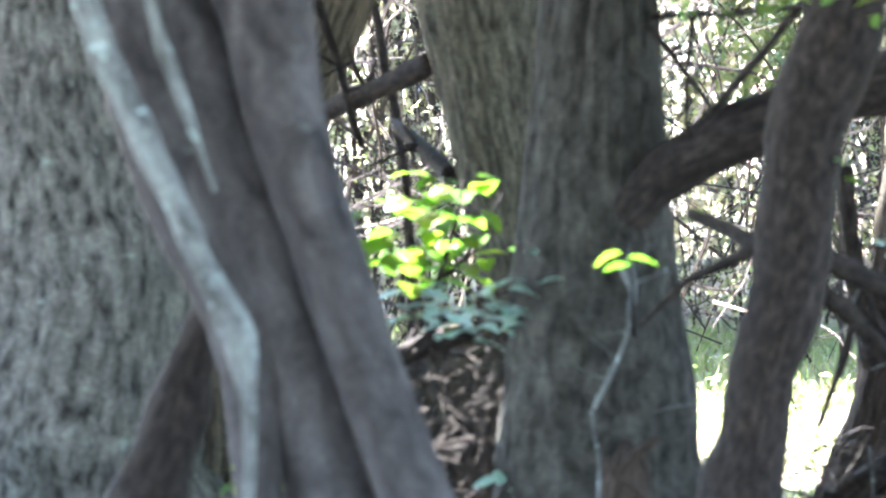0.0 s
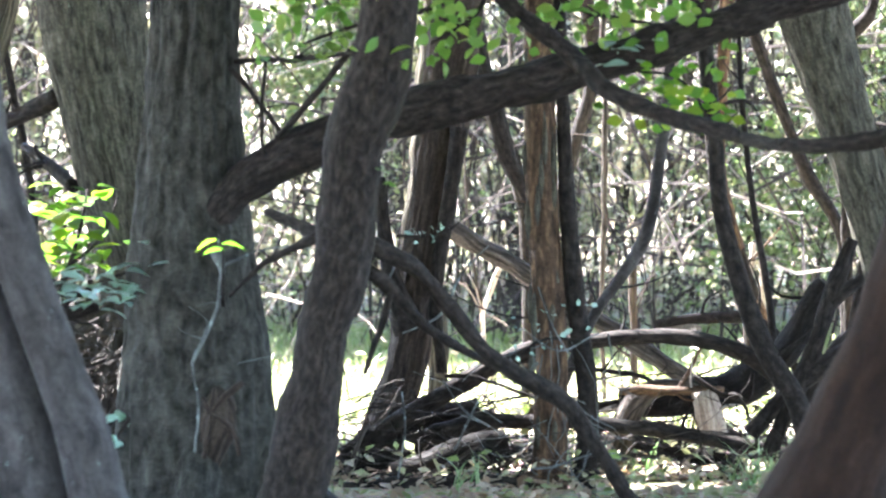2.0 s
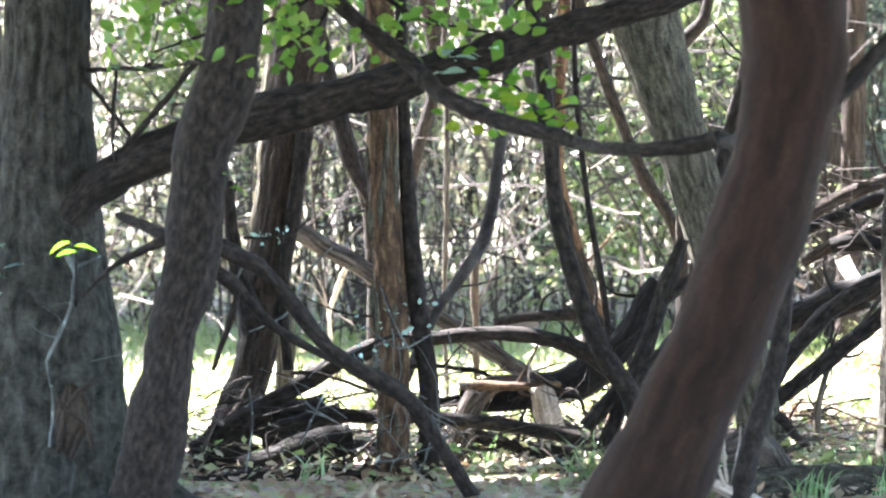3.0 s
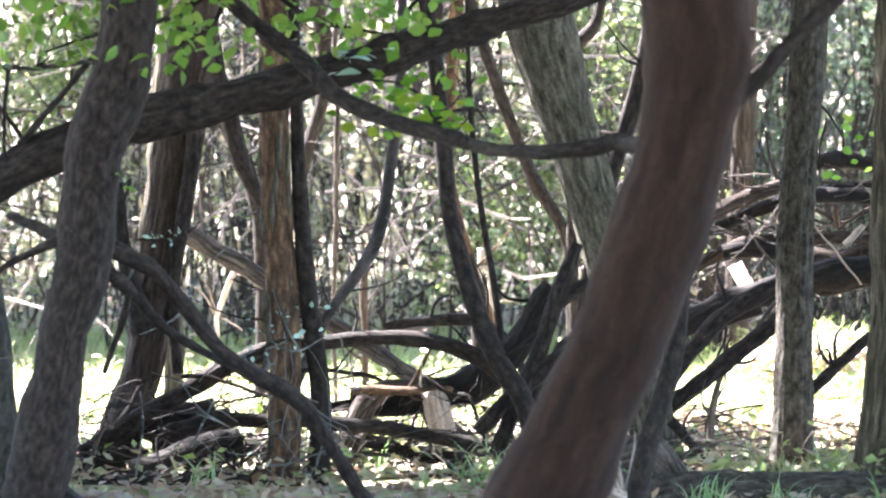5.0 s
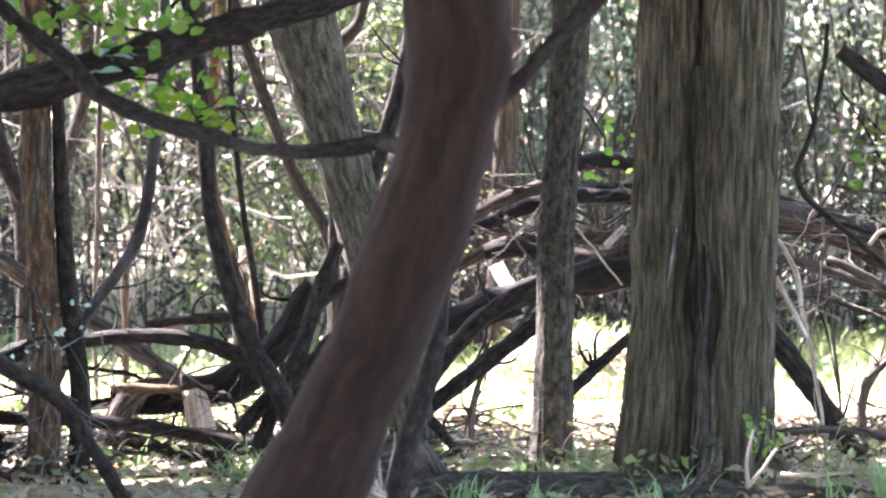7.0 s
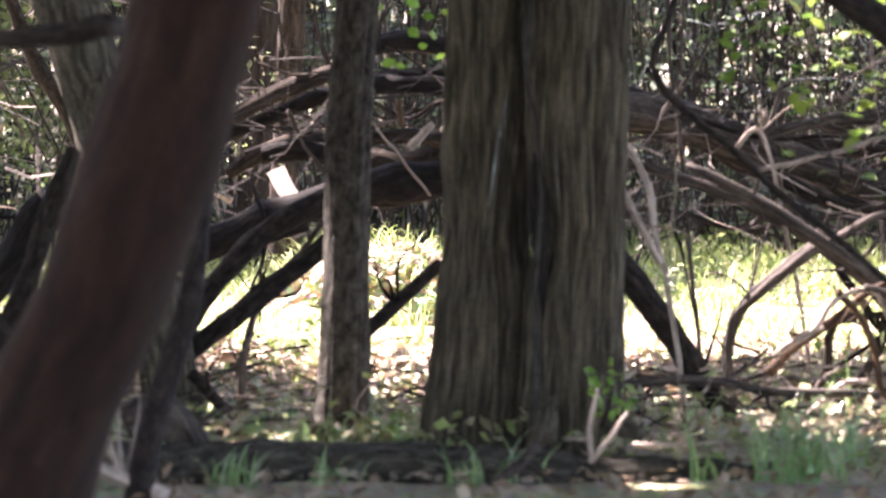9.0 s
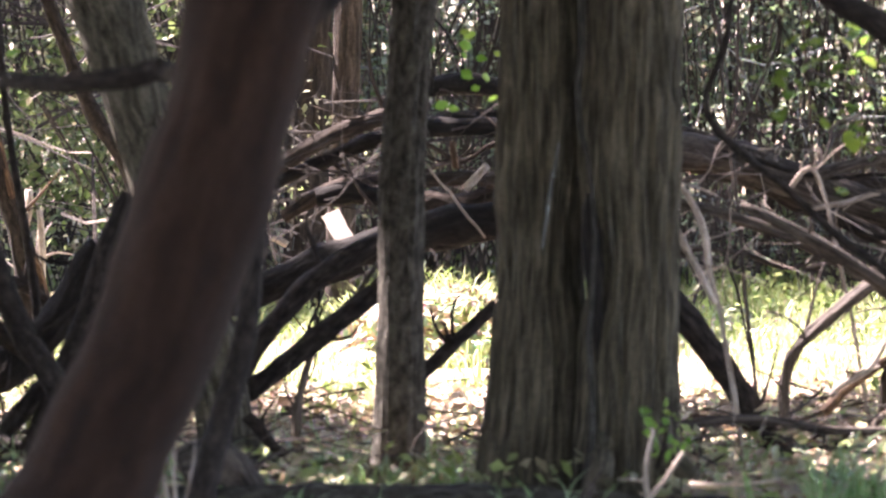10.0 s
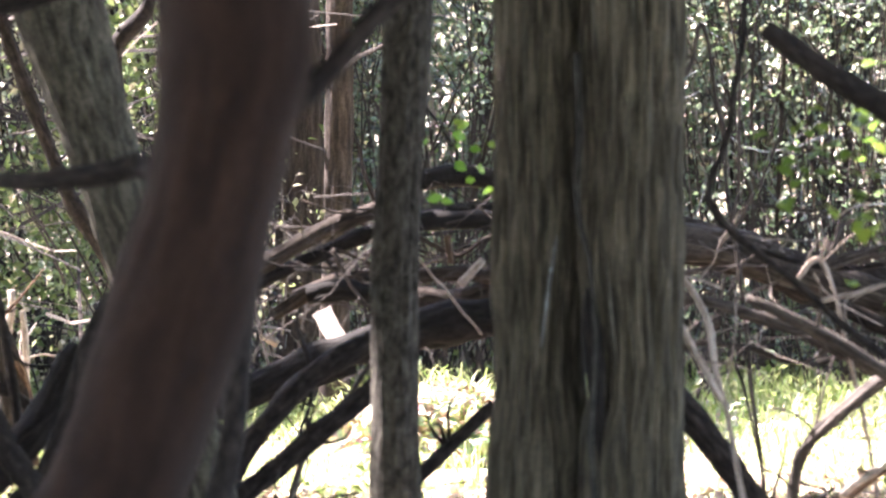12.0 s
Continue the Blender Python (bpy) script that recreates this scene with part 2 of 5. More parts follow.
def rooted(ctrl, top=7.0, flare=1.0):
    """A standing stem, given from its upper to its lower seen point, carried on up to the crown and down into the ground."""
    c = [list(p) for p in ctrl]
    a, b = np.array(c[0]), np.array(c[1])
    d = (a - b)[:3] / max(0.05, a[2] - b[2])
    up = []
    for z in (3.2, 5.0, top):
        k = z - a[2]
        if k > 0.4:
            up.append([a[0] + d[0] * k * 0.7, a[1] + d[1] * k * 0.7, z, a[3] * (1 - 0.07 * k)])
    e, g = np.array(c[-1]), np.array(c[-2])
    if e[2] > 0.03:
        d = (e - g)[:3] / max(0.05, g[2] - e[2])
        k = e[2] + 0.08
        c.append([e[0] + d[0] * k * 0.6, e[1], -0.08, e[3] * (1 + 0.25 * flare * min(1, k))])
    return up[::-1] + c


def tree(name, label, trunks, material, branches=(), seg=48, ridges=0.0, ridge_n=22, knobs=0.06, top=7.0, step=0.035, seed=1.0, category="tree", flare=1.0, roots=4):
    """trunks: lines from top to base; branches: (line, material) with the thick end first."""
    trunks = [rooted(c, top, flare) for c in trunks]
    foot = trunks[0][-1]
    ob = thing(name, (foot[0], foot[1], 0), label, category)
    for i, c in enumerate(trunks):
        part("trunk", tube(c, step, seg, knobs, ridges, ridge_n, seed + i * 3.3), material, ob)
    if category == "tree" and not name.startswith("sap"):
        rr = random.Random(int(seed * 10))
        for k in range(roots):
            a, r = k * 1.57 + rr.uniform(-0.5, 0.5), foot[3]
            d = Vector((math.cos(a), math.sin(a), 0))
            p = [(foot[0] + d.x * r * q, foot[1] + d.y * r * q, h, r * w) for q, h, w in ((0.35, r * 1.6, 0.2), (0.85, r * 0.5, 0.26), (1.5, 0.02, 0.2), (2.1, -0.04, 0.08))]
            part("root", tube(p, 0.04, 12, 0.12, seed=seed + k), material, ob)
    if name != "tree":
        rr = random.Random(int(seed * 10) + 5)
        c = trunks[0]
        for _ in range(5):
            k = rr.randint(2, len(c) - 2)
            p, r = Vector(c[k][:3]), min(0.006, c[k][3] * 0.35)
            e = p + Vector((rr.gauss(0, 0.16), rr.gauss(0, 0.08), rr.uniform(0.02, 0.22)))
            m = p.lerp(e, 0.5) + Vector((rr.gauss(0, 0.02), 0, rr.gauss(0, 0.02)))
            part("twig", tube([(*p, r), (*m, r * 0.7), (*e, r * 0.3)], 0.05, 6, seed=seed), material, ob)
    for i, (c, mat) in enumerate(branches):
        part("branch", tube(c, step, max(12, seg // 2), 0.1, 0.0, seed=seed + 11 + i, wander=0.007), mat, ob)
    return ob


def deadfall(name, label, lines, material, seg=14, knobs=0.1, ridges=0.0, step=0.035, seed=2.0, category="fallen branch", group=""):
    """A dead limb lying or leaning: its main stem and side twigs."""
    c = lines[0]
    ob = thing(name, tuple(c[0][:3]), label, category, group)
    if len(lines) == 1 and len(c) > 2 and max(q[3] for q in c) > 0.006:
        rr = random.Random(int(abs(seed) * 100))
        lines = list(lines)
        for _ in range(rr.randint(2, 4)):
            k = rr.randint(1, len(c) - 2)
            p, r = Vector(c[k][:3]), min(0.008, c[k][3] * 0.4)
            e = p + Vector((rr.gauss(0, 0.1), rr.gauss(0, 0.06), rr.gauss(0.05, 0.1)))
            m = p.lerp(e, 0.5) + Vector((rr.gauss(0, 0.02), 0, rr.gauss(0, 0.02)))
            lines.append([(*p, r), (*m, r * 0.6), (*e, r * 0.25)])
    stem = None
    for i, line in enumerate(lines):
        held = part("stem" if i == 0 else "twig", tube(line, step, seg if i == 0 else 8, knobs, ridges, seed=seed + i, wander=0.006 if max(q[3] for q in line) > 0.02 or max(q[3] for q in line) < 0.004 else 0.013), material, ob if i == 0 else stem)
        stem = held if i == 0 else stem
    return ob


def leaf_mesh(length=1.0, width=0.6, fold=0.18, curl=0.15, notch=0.0):
    """An ovate leaf along +x, folded on its midrib."""
    me = bpy.data.meshes.new("leaf")
    prof = [0.0, 0.55, 0.92, 1.0, 0.8, 0.45, 0.0]
    verts, faces = [], []
    n = len(prof)
    for i, w in enumerate(prof):
        u = i / (n - 1)
        z = -curl * (u - 0.3) ** 2
        verts += [(u * length, 0, z), (u * length, w * width / 2, z + fold * w * width / 2), (u * length, -w * width / 2, z + fold * w * width / 2)]
    for i in range(n - 1):
        a, b = i * 3, i * 3 + 3
        faces += [(a, b, b + 1, a + 1), (a, a + 2, b + 2, b)]
    me.from_pydata(verts, [], faces)
    me.polygons.foreach_set("use_smooth", [True] * len(faces))
    return me


LEAVES = [leaf_mesh(1, 0.62), leaf_mesh(1, 0.75, 0.1, 0.4), leaf_mesh(1, 0.5, 0.3, 0.25)]


def sprig(name, label, stems, spots, material, size, seed, stem_mat=None, category="leafy twig", flat=0.95, face=False):
    """Twigs with single leaves at the given spots."""
    rnd = random.Random(seed)
    ob = thing(name, tuple(stems[0][0][:3]), label, category)
    twigs = [(part("stem", tube(c, 0.03, 7, 0.08, seed=seed), stem_mat or BARK_DARK, ob), c) for c in stems]
    shapes = []
    for s in LEAVES:
        s = s.copy()
        s.materials.append(material)
        shapes.append(s)
    for p in spots:
        le = new("leaf", rnd.choice(shapes))
        k = size * rnd.uniform(0.65, 1.25)
        turn = (rnd.gauss(1.2, 0.3), rnd.gauss(0, 0.35), rnd.gauss(0, 0.35) + 3.14 * rnd.randint(0, 1)) if face else (rnd.gauss(0, flat), rnd.gauss(0.15, flat * 0.7), rnd.uniform(0, 6.28))
        le.matrix_world = Matrix.LocRotScale(p, Euler(turn), (k, k, k))
        le.parent = min(twigs, key=lambda s: min((Vector(q[:3]) - Vector(p)).length for q in s[1]))[0]
    return ob


def scatter(lo, hi, n, seed, clump=0.0):
    """Spots in a box between two corners, drawn together into clumps."""
    rnd = random.Random(seed)
    lo, hi = Vector(lo), Vector(hi)
    out = []
    for _ in range(n):
        q = Vector([rnd.betavariate(1.6, 1.6) for _ in range(3)])
        out.append(Vector([lo[i] + (hi[i] - lo[i]) * q[i] for i in range(3)]))
    return out


def blades(name, label, spots, height, width, material, seed, lean=0.5, category="grass", segs=3):
    """Grass as one mesh of bent, tapering blades."""
    rng = np.random.default_rng(seed)
    n = len(spots)
    base = np.array(spots, float)
    ang = rng.uniform(0, 2 * np.pi, n)
    h = height * rng.uniform(0.45, 1.3, n)
    bend = lean * rng.uniform(0.2, 1.6, n)
    d = np.stack([np.cos(ang), np.sin(ang), 0 * ang], 1)
    side = np.stack([-np.sin(ang), np.cos(ang), 0 * ang], 1)
    rowsv = []
    for k in range(segs + 1):
        u = k / segs
        c = base + d * (h * bend * u ** 2)[:, None] + np.array([0, 0, 1.0]) * (h * (u - 0.35 * bend * u ** 3))[:, None]
        w = width * (1 - u ** 1.5) * 0.5 + 0.0004
        rowsv += [c - side * w, c + side * w]
    v = np.stack(rowsv, 1).reshape(-1, 3)
    m = 2 * (segs + 1)
    f = np.concatenate([np.arange(n)[:, None] * m + np.array([2 * k, 2 * k + 1, 2 * k + 3, 2 * k + 2]) for k in range(segs)])
    me = bpy.data.meshes.new(name)
    me.from_pydata(v.tolist(), [], f.tolist())
    me.materials.append(material)
    return tagged(new(name, me), label, category, kind="stuff")


def leaf_cloud(name, label, centres, size, material, seed, category="undergrowth", tilt=0.7):
    """Very many small folded leaves as one mesh."""
    rng = np.random.default_rng(seed)
    c = np.array(centres, float)
    n = len(c)
    s = size * rng.uniform(0.5, 1.4, n)
    ang, el, ro = rng.uniform(0, 2 * np.pi, n), rng.normal(-0.2, tilt, n), rng.normal(0, tilt, n)
    a = np.stack([np.cos(ang) * np.cos(el), np.sin(ang) * np.cos(el), np.sin(el)], 1)
    b0 = np.stack([-np.sin(ang), np.cos(ang), 0 * ang], 1)
    up = np.cross(a, b0)
    b = b0 * np.cos(ro)[:, None] + up * np.sin(ro)[:, None]
    nn = np.cross(a, b)
    S = s[:, None]
    q = [c - a * S * 0.5, c + b * S * 0.3 + nn * S * 0.08 - a * S * 0.05, c + a * S * 0.5, c - b * S * 0.3 + nn * S * 0.08 - a * S * 0.05]
    v = np.stack(q, 1).reshape(-1, 3)
    i = np.arange(n)[:, None] * 4
    f = np.concatenate([i + [0, 2, 1], i + [0, 3, 2]])
    me = bpy.data.meshes.new(name)
    me.from_pydata(v.tolist(), [], f.tolist())
    me.materials.append(material)
    return tagged(new(name, me), label, category, kind="stuff")


def thicket(name, label, n, box, height, radius, material, seed, category="undergrowth"):
    """Thin standing stems as one mesh, each a bent five-sided cane."""
    rng = np.random.default_rng(seed)
    verts, faces = [], []
    for _ in range(n):
        x, y = rng.uniform(box[0], box[1]), rng.uniform(box[2], box[3])
        h, r = height * rng.uniform(0.5, 1.2), radius * rng.uniform(0.5, 1.6)
        lean = rng.normal(0, 0.22, 2)
        bow = rng.normal(0, 0.12, 2)
        o = len(verts)
        for k in range(7):
            u = k / 6
            cx, cy = x + lean[0] * h * u + bow[0] * math.sin(u * 3.1), y + lean[1] * h * u + bow[1] * math.sin(u * 3.1)
            for j in range(5):
                w = 2 * math.pi * j / 5
                verts.append((cx + r * (1 - 0.6 * u) * math.cos(w), cy + r * (1 - 0.6 * u) * math.sin(w), h * u - 0.03))
        for k in range(6):
            for j in range(5):
                faces.append((o + k * 5 + j, o + k * 5 + (j + 1) % 5, o + k * 5 + 5 + (j + 1) % 5, o + k * 5 + 5 + j))
    me = bpy.data.meshes.new(name)
    me.from_pydata(verts, [], faces)
    me.uv_layers.new(name="UVMap")
    me.materials.append(material)
    return tagged(new(name, me), label, category, kind="stuff")


# ---- ground ----
def ground():
    xs = np.concatenate([np.linspace(-400, -14, 12), np.linspace(-12, 12, 161), np.linspace(14, 400, 12)])
    ys = np.concatenate([np.linspace(-300, -6, 10), np.linspace(-4, 34, 201), np.linspace(38, 900, 14)])
    verts = []
    for y in ys:
        for x in xs:
            near = 1.0 if abs(x) < 13 and -5 < y < 35 else 0.0
            z = near * (0.03 * noise.noise((x * 0.7, y * 0.7, 0)) + 0.018 * noise.noise((x * 3, y * 3, 4)))
            verts.append((x, y, z - 0.01))
    w = len(xs)
    faces = [(j * w + i, j * w + i + 1, (j + 1) * w + i + 1, (j + 1) * w + i) for j in range(len(ys) - 1) for i in range(w - 1)]
    me = bpy.data.meshes.new("ground")
    me.from_pydata(verts, [], faces)
    me.polygons.foreach_set("use_smooth", [True] * len(faces))
    me.materials.append(SOIL)
    return tagged(new("ground", me), "forest floor of brown leaf litter, soil and low green growth", "ground", kind="structure")


ground()

# ---- standing trees ----
tree("tree", "dark trunk half hidden between the grey trees", [[(-2.849, 16.80, 1.550, 0.0698), (-2.897, 16.80, 1.048, 0.0698), (-2.952, 16.80, 0.640, 0.0853), (-2.984, 16.80, 0.105, 0.1318)]], BARK_CEDAR, seg=48, ridges=0.01, seed=4)
tree("tree", "broad old trunk with rough furrowed grey bark", [[(-3.290, 15.80, 1.545, 0.2800), (-3.252, 15.80, 1.070, 0.3200), (-3.235, 15.80, 0.684, 0.3700), (-3.330, 15.80, 0.178, 0.4383)]], BARK_ASH, seg=120, ridges=0.012, ridge_n=30, knobs=0.04, step=0.02, seed=3)
tree("tree", "smooth grey double-stemmed tree with a pale streaked vine, close by", [[(-2.412, 12.30, 1.551, 0.1292), (-2.395, 12.30, 1.504, 0.1292), (-2.313, 12.30, 1.272, 0.1275), (-2.216, 12.30, 1.040, 0.1195), (-2.125, 12.30, 0.808, 0.1034), (-2.049, 12.30, 0.576, 0.0977), (-2.019, 12.30, 0.471, 0.1011)], [(-2.180, 12.20, 1.550, 0.1054), (-2.165, 12.20, 1.504, 0.1003), (-2.125, 12.20, 1.274, 0.0826), (-2.053, 12.20, 1.044, 0.0741), (-1.974, 12.20, 0.814, 0.0718), (-1.891, 12.20, 0.584, 0.0730), (-1.851, 12.20, 0.481, 0.0764)], [(-2.443, 12.25, 1.527, 0.1074), (-2.362, 12.25, 1.161, 0.0905), (-2.212, 12.25, 0.818, 0.0735), (-2.183, 12.25, 0.474, 0.0509)]], BARK_SMOOTH,
     [([(-2.526, 11.95, 1.594, 0.0224), (-2.492, 11.95, 1.504, 0.0291), (-2.435, 11.95, 1.368, 0.0302), (-2.343, 11.95, 1.165, 0.0335), (-2.263, 11.95, 0.995, 0.0279), (-2.177, 11.95, 0.826, 0.0358), (-2.160, 11.95, 0.690, 0.0168), (-2.160, 11.95, 0.486, 0.0112)], BARK_PALE), ([(-2.385, 12.00, 1.572, 0.0112), (-2.357, 12.00, 1.459, 0.0135), (-2.311, 12.00, 1.322, 0.0146), (-2.265, 12.00, 1.198, 0.0079), (-2.236, 12.00, 1.118, 0.0045)], BARK_PALE),
      ([(-2.560, 12.60, -0.030, 0.1000), (-2.520, 12.60, 0.250, 0.0880), (-2.490, 12.60, 0.393, 0.0805), (-2.459, 12.60, 0.493, 0.0743), (-2.408, 12.60, 0.645, 0.0619), (-2.358, 12.58, 0.796, 0.0495), (-2.295, 12.50, 0.922, 0.0430), (-2.250, 12.36, 1.123, 0.0350)], BARK_DARK)], seg=48, ridges=0.001, knobs=0.05, seed=5)
tree("tree", "leaning trunk with stringy dark brown bark", [[(-2.682, 17.20, 1.583, 0.0952), (-2.763, 17.20, 1.328, 0.0793), (-2.844, 17.20, 1.039, 0.0753), (-2.909, 17.20, 0.718, 0.0753)]], BARK_CEDAR, seg=60, ridges=0.01, seed=7)
tree("tree", "thick leaning trunk with stringy greenish brown bark", [[(-2.204, 16.40, 1.578, 0.1817), (-2.158, 16.40, 1.289, 0.1590), (-2.119, 16.40, 1.061, 0.1439), (-2.050, 16.40, 0.786, 0.1515), (-1.973, 16.40, 0.451, 0.1817)]], BARK_STRIPED,
     [([(-2.094, 16.10, 0.633, 0.0446), (-2.191, 16.03, 0.561, 0.0296), (-2.273, 15.97, 0.474, 0.0207), (-2.325, 15.90, 0.359, 0.0147)], BARK_UMBER), ([(-2.113, 16.00, 0.593, 0.0370), (-2.150, 15.93, 0.448, 0.0295), (-2.231, 15.87, 0.332, 0.0249), (-2.298, 15.80, 0.218, 0.0219)], BARK_UMBER),
      ([(-2.098, 16.00, 0.608, 0.0325), (-2.202, 16.00, 0.548, 0.0192), (-2.308, 16.00, 0.502, 0.0118)], BARK_UMBER), ([(-2.071, 15.90, 0.569, 0.0441), (-2.101, 15.90, 0.391, 0.0367), (-2.146, 15.90, 0.182, 0.0441)], BARK_UMBER), ([(-2.154, 16.10, 0.618, 0.0893), (-2.169, 16.10, 0.407, 0.1637), (-2.199, 16.10, 0.136, 0.2455)], BARK_UMBER), ([(-2.120, 15.80, 0.574, 0.0219), (-2.149, 15.80, 0.426, 0.0175), (-2.208, 15.80, 0.249, 0.0190)], BARK_UMBER)], seg=100, ridges=0.009, ridge_n=34, knobs=0.03, step=0.02, seed=8)
tree("tree", "stout trunk with furrowed dark grey bark and a long low limb", [[(-1.765, 15.20, 1.542, 0.1443), (-1.779, 15.20, 1.090, 0.1816), (-1.772, 15.20, 0.665, 0.2217), (-1.766, 15.20, 0.240, 0.2710)]], BARK_GREY,
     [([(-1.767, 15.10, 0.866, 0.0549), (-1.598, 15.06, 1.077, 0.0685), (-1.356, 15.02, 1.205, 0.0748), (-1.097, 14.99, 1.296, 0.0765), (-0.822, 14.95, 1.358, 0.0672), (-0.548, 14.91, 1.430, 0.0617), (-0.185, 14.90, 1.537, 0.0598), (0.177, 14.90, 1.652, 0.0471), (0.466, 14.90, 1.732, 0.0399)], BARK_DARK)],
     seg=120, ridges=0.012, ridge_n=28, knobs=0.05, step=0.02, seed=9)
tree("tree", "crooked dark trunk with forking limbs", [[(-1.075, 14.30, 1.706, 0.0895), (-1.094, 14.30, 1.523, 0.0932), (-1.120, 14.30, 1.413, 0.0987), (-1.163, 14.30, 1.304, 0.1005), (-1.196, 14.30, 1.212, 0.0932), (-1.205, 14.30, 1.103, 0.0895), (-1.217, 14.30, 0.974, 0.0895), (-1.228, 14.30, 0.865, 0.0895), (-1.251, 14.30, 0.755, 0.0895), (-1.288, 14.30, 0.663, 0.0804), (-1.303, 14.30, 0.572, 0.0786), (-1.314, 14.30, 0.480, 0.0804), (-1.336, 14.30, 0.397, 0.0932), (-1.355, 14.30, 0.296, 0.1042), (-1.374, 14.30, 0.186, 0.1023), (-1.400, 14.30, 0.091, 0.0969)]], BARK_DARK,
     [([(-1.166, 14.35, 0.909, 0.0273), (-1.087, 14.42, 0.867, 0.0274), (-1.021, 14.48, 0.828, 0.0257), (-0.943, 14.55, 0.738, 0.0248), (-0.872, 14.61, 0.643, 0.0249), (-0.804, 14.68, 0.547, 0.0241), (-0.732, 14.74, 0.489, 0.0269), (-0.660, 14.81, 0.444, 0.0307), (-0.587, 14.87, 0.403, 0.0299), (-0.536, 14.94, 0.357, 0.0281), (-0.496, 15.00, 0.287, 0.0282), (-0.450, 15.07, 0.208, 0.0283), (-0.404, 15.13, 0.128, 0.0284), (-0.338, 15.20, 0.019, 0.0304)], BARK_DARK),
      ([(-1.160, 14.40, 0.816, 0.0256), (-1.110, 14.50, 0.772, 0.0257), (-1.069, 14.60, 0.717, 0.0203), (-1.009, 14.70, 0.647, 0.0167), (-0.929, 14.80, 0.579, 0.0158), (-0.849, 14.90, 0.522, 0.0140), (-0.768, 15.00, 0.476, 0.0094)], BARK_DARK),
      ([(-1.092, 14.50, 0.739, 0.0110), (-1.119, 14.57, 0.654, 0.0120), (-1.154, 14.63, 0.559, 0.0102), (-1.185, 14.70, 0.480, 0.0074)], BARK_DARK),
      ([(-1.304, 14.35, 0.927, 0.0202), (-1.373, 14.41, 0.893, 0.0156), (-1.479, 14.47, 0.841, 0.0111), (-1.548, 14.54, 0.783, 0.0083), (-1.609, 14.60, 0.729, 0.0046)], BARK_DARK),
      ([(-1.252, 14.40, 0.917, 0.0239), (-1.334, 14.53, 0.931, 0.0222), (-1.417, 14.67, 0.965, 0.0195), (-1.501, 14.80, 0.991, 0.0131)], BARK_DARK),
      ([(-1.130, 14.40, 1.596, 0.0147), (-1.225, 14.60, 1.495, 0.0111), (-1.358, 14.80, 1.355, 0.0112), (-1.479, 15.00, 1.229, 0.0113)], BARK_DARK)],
     seg=48, ridges=0.003, knobs=0.1, seed=12)
tree("tree", "dark twisted trunk with ridged bark in the thicket", [[(-1.041, 17.60, 1.317, 0.0913), (-1.107, 17.60, 0.897, 0.0712), (-1.154, 17.60, 0.623, 0.0803), (-1.192, 17.60, 0.366, 0.0730), (-1.295, 17.60, 0.073, 0.0730)]], BARK_UMBER,
     [([(-0.992, 17.50, 1.227, 0.0363), (-1.039, 17.50, 0.900, 0.0273), (-1.076, 17.50, 0.627, 0.0254), (-1.060, 17.50, 0.335, 0.0218)], BARK_DARK), ([(-1.177, 17.50, 0.481, 0.0545), (-1.249, 17.50, 0.736, 0.0327), (-1.284, 17.50, 1.046, 0.0218)], BARK_DARK)], seg=48, ridges=0.01, knobs=0.1, seed=13)
tree("dead_tree", "slim dead trunk with peeling reddish brown bark", [[(-0.679, 16.50, 1.762, 0.0486), (-0.675, 16.50, 1.338, 0.0526), (-0.666, 16.50, 0.912, 0.0556), (-0.636, 16.50, 0.507, 0.0556), (-0.648, 16.50, -0.102, 0.0668)]], BARK_PEEL, seg=36, ridges=0.004, knobs=0.09, seed=14)
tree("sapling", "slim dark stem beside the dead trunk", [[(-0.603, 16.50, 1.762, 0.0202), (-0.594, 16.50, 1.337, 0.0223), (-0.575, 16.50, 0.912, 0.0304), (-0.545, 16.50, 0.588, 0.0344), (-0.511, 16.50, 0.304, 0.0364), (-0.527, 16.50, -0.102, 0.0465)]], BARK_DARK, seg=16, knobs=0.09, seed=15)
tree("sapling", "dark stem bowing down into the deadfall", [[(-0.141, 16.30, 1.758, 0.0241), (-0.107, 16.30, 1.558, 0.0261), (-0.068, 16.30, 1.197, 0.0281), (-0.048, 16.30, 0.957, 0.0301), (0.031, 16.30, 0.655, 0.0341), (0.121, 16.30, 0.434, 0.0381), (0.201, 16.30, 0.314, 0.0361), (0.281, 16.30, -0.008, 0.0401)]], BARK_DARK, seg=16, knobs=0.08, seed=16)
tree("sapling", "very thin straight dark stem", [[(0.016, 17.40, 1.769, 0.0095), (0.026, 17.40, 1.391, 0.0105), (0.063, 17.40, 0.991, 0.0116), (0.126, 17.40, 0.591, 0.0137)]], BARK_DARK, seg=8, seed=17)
tree("sapling", "bowed blue-grey stem in the brush", [[(-0.223, 17.40, 1.596, 0.0189), (-0.231, 17.40, 1.407, 0.0189), (-0.248, 17.40, 1.240, 0.0209), (-0.269, 17.40, 1.093, 0.0220), (-0.286, 17.40, 0.968, 0.0230), (-0.323, 17.40, 0.821, 0.0251), (-0.378, 17.40, 0.727, 0.0230), (-0.437, 17.40, 0.643, 0.0209), (-0.489, 17.40, 0.574, 0.0189)]], BARK_SMOOTH, seg=12, seed=18)
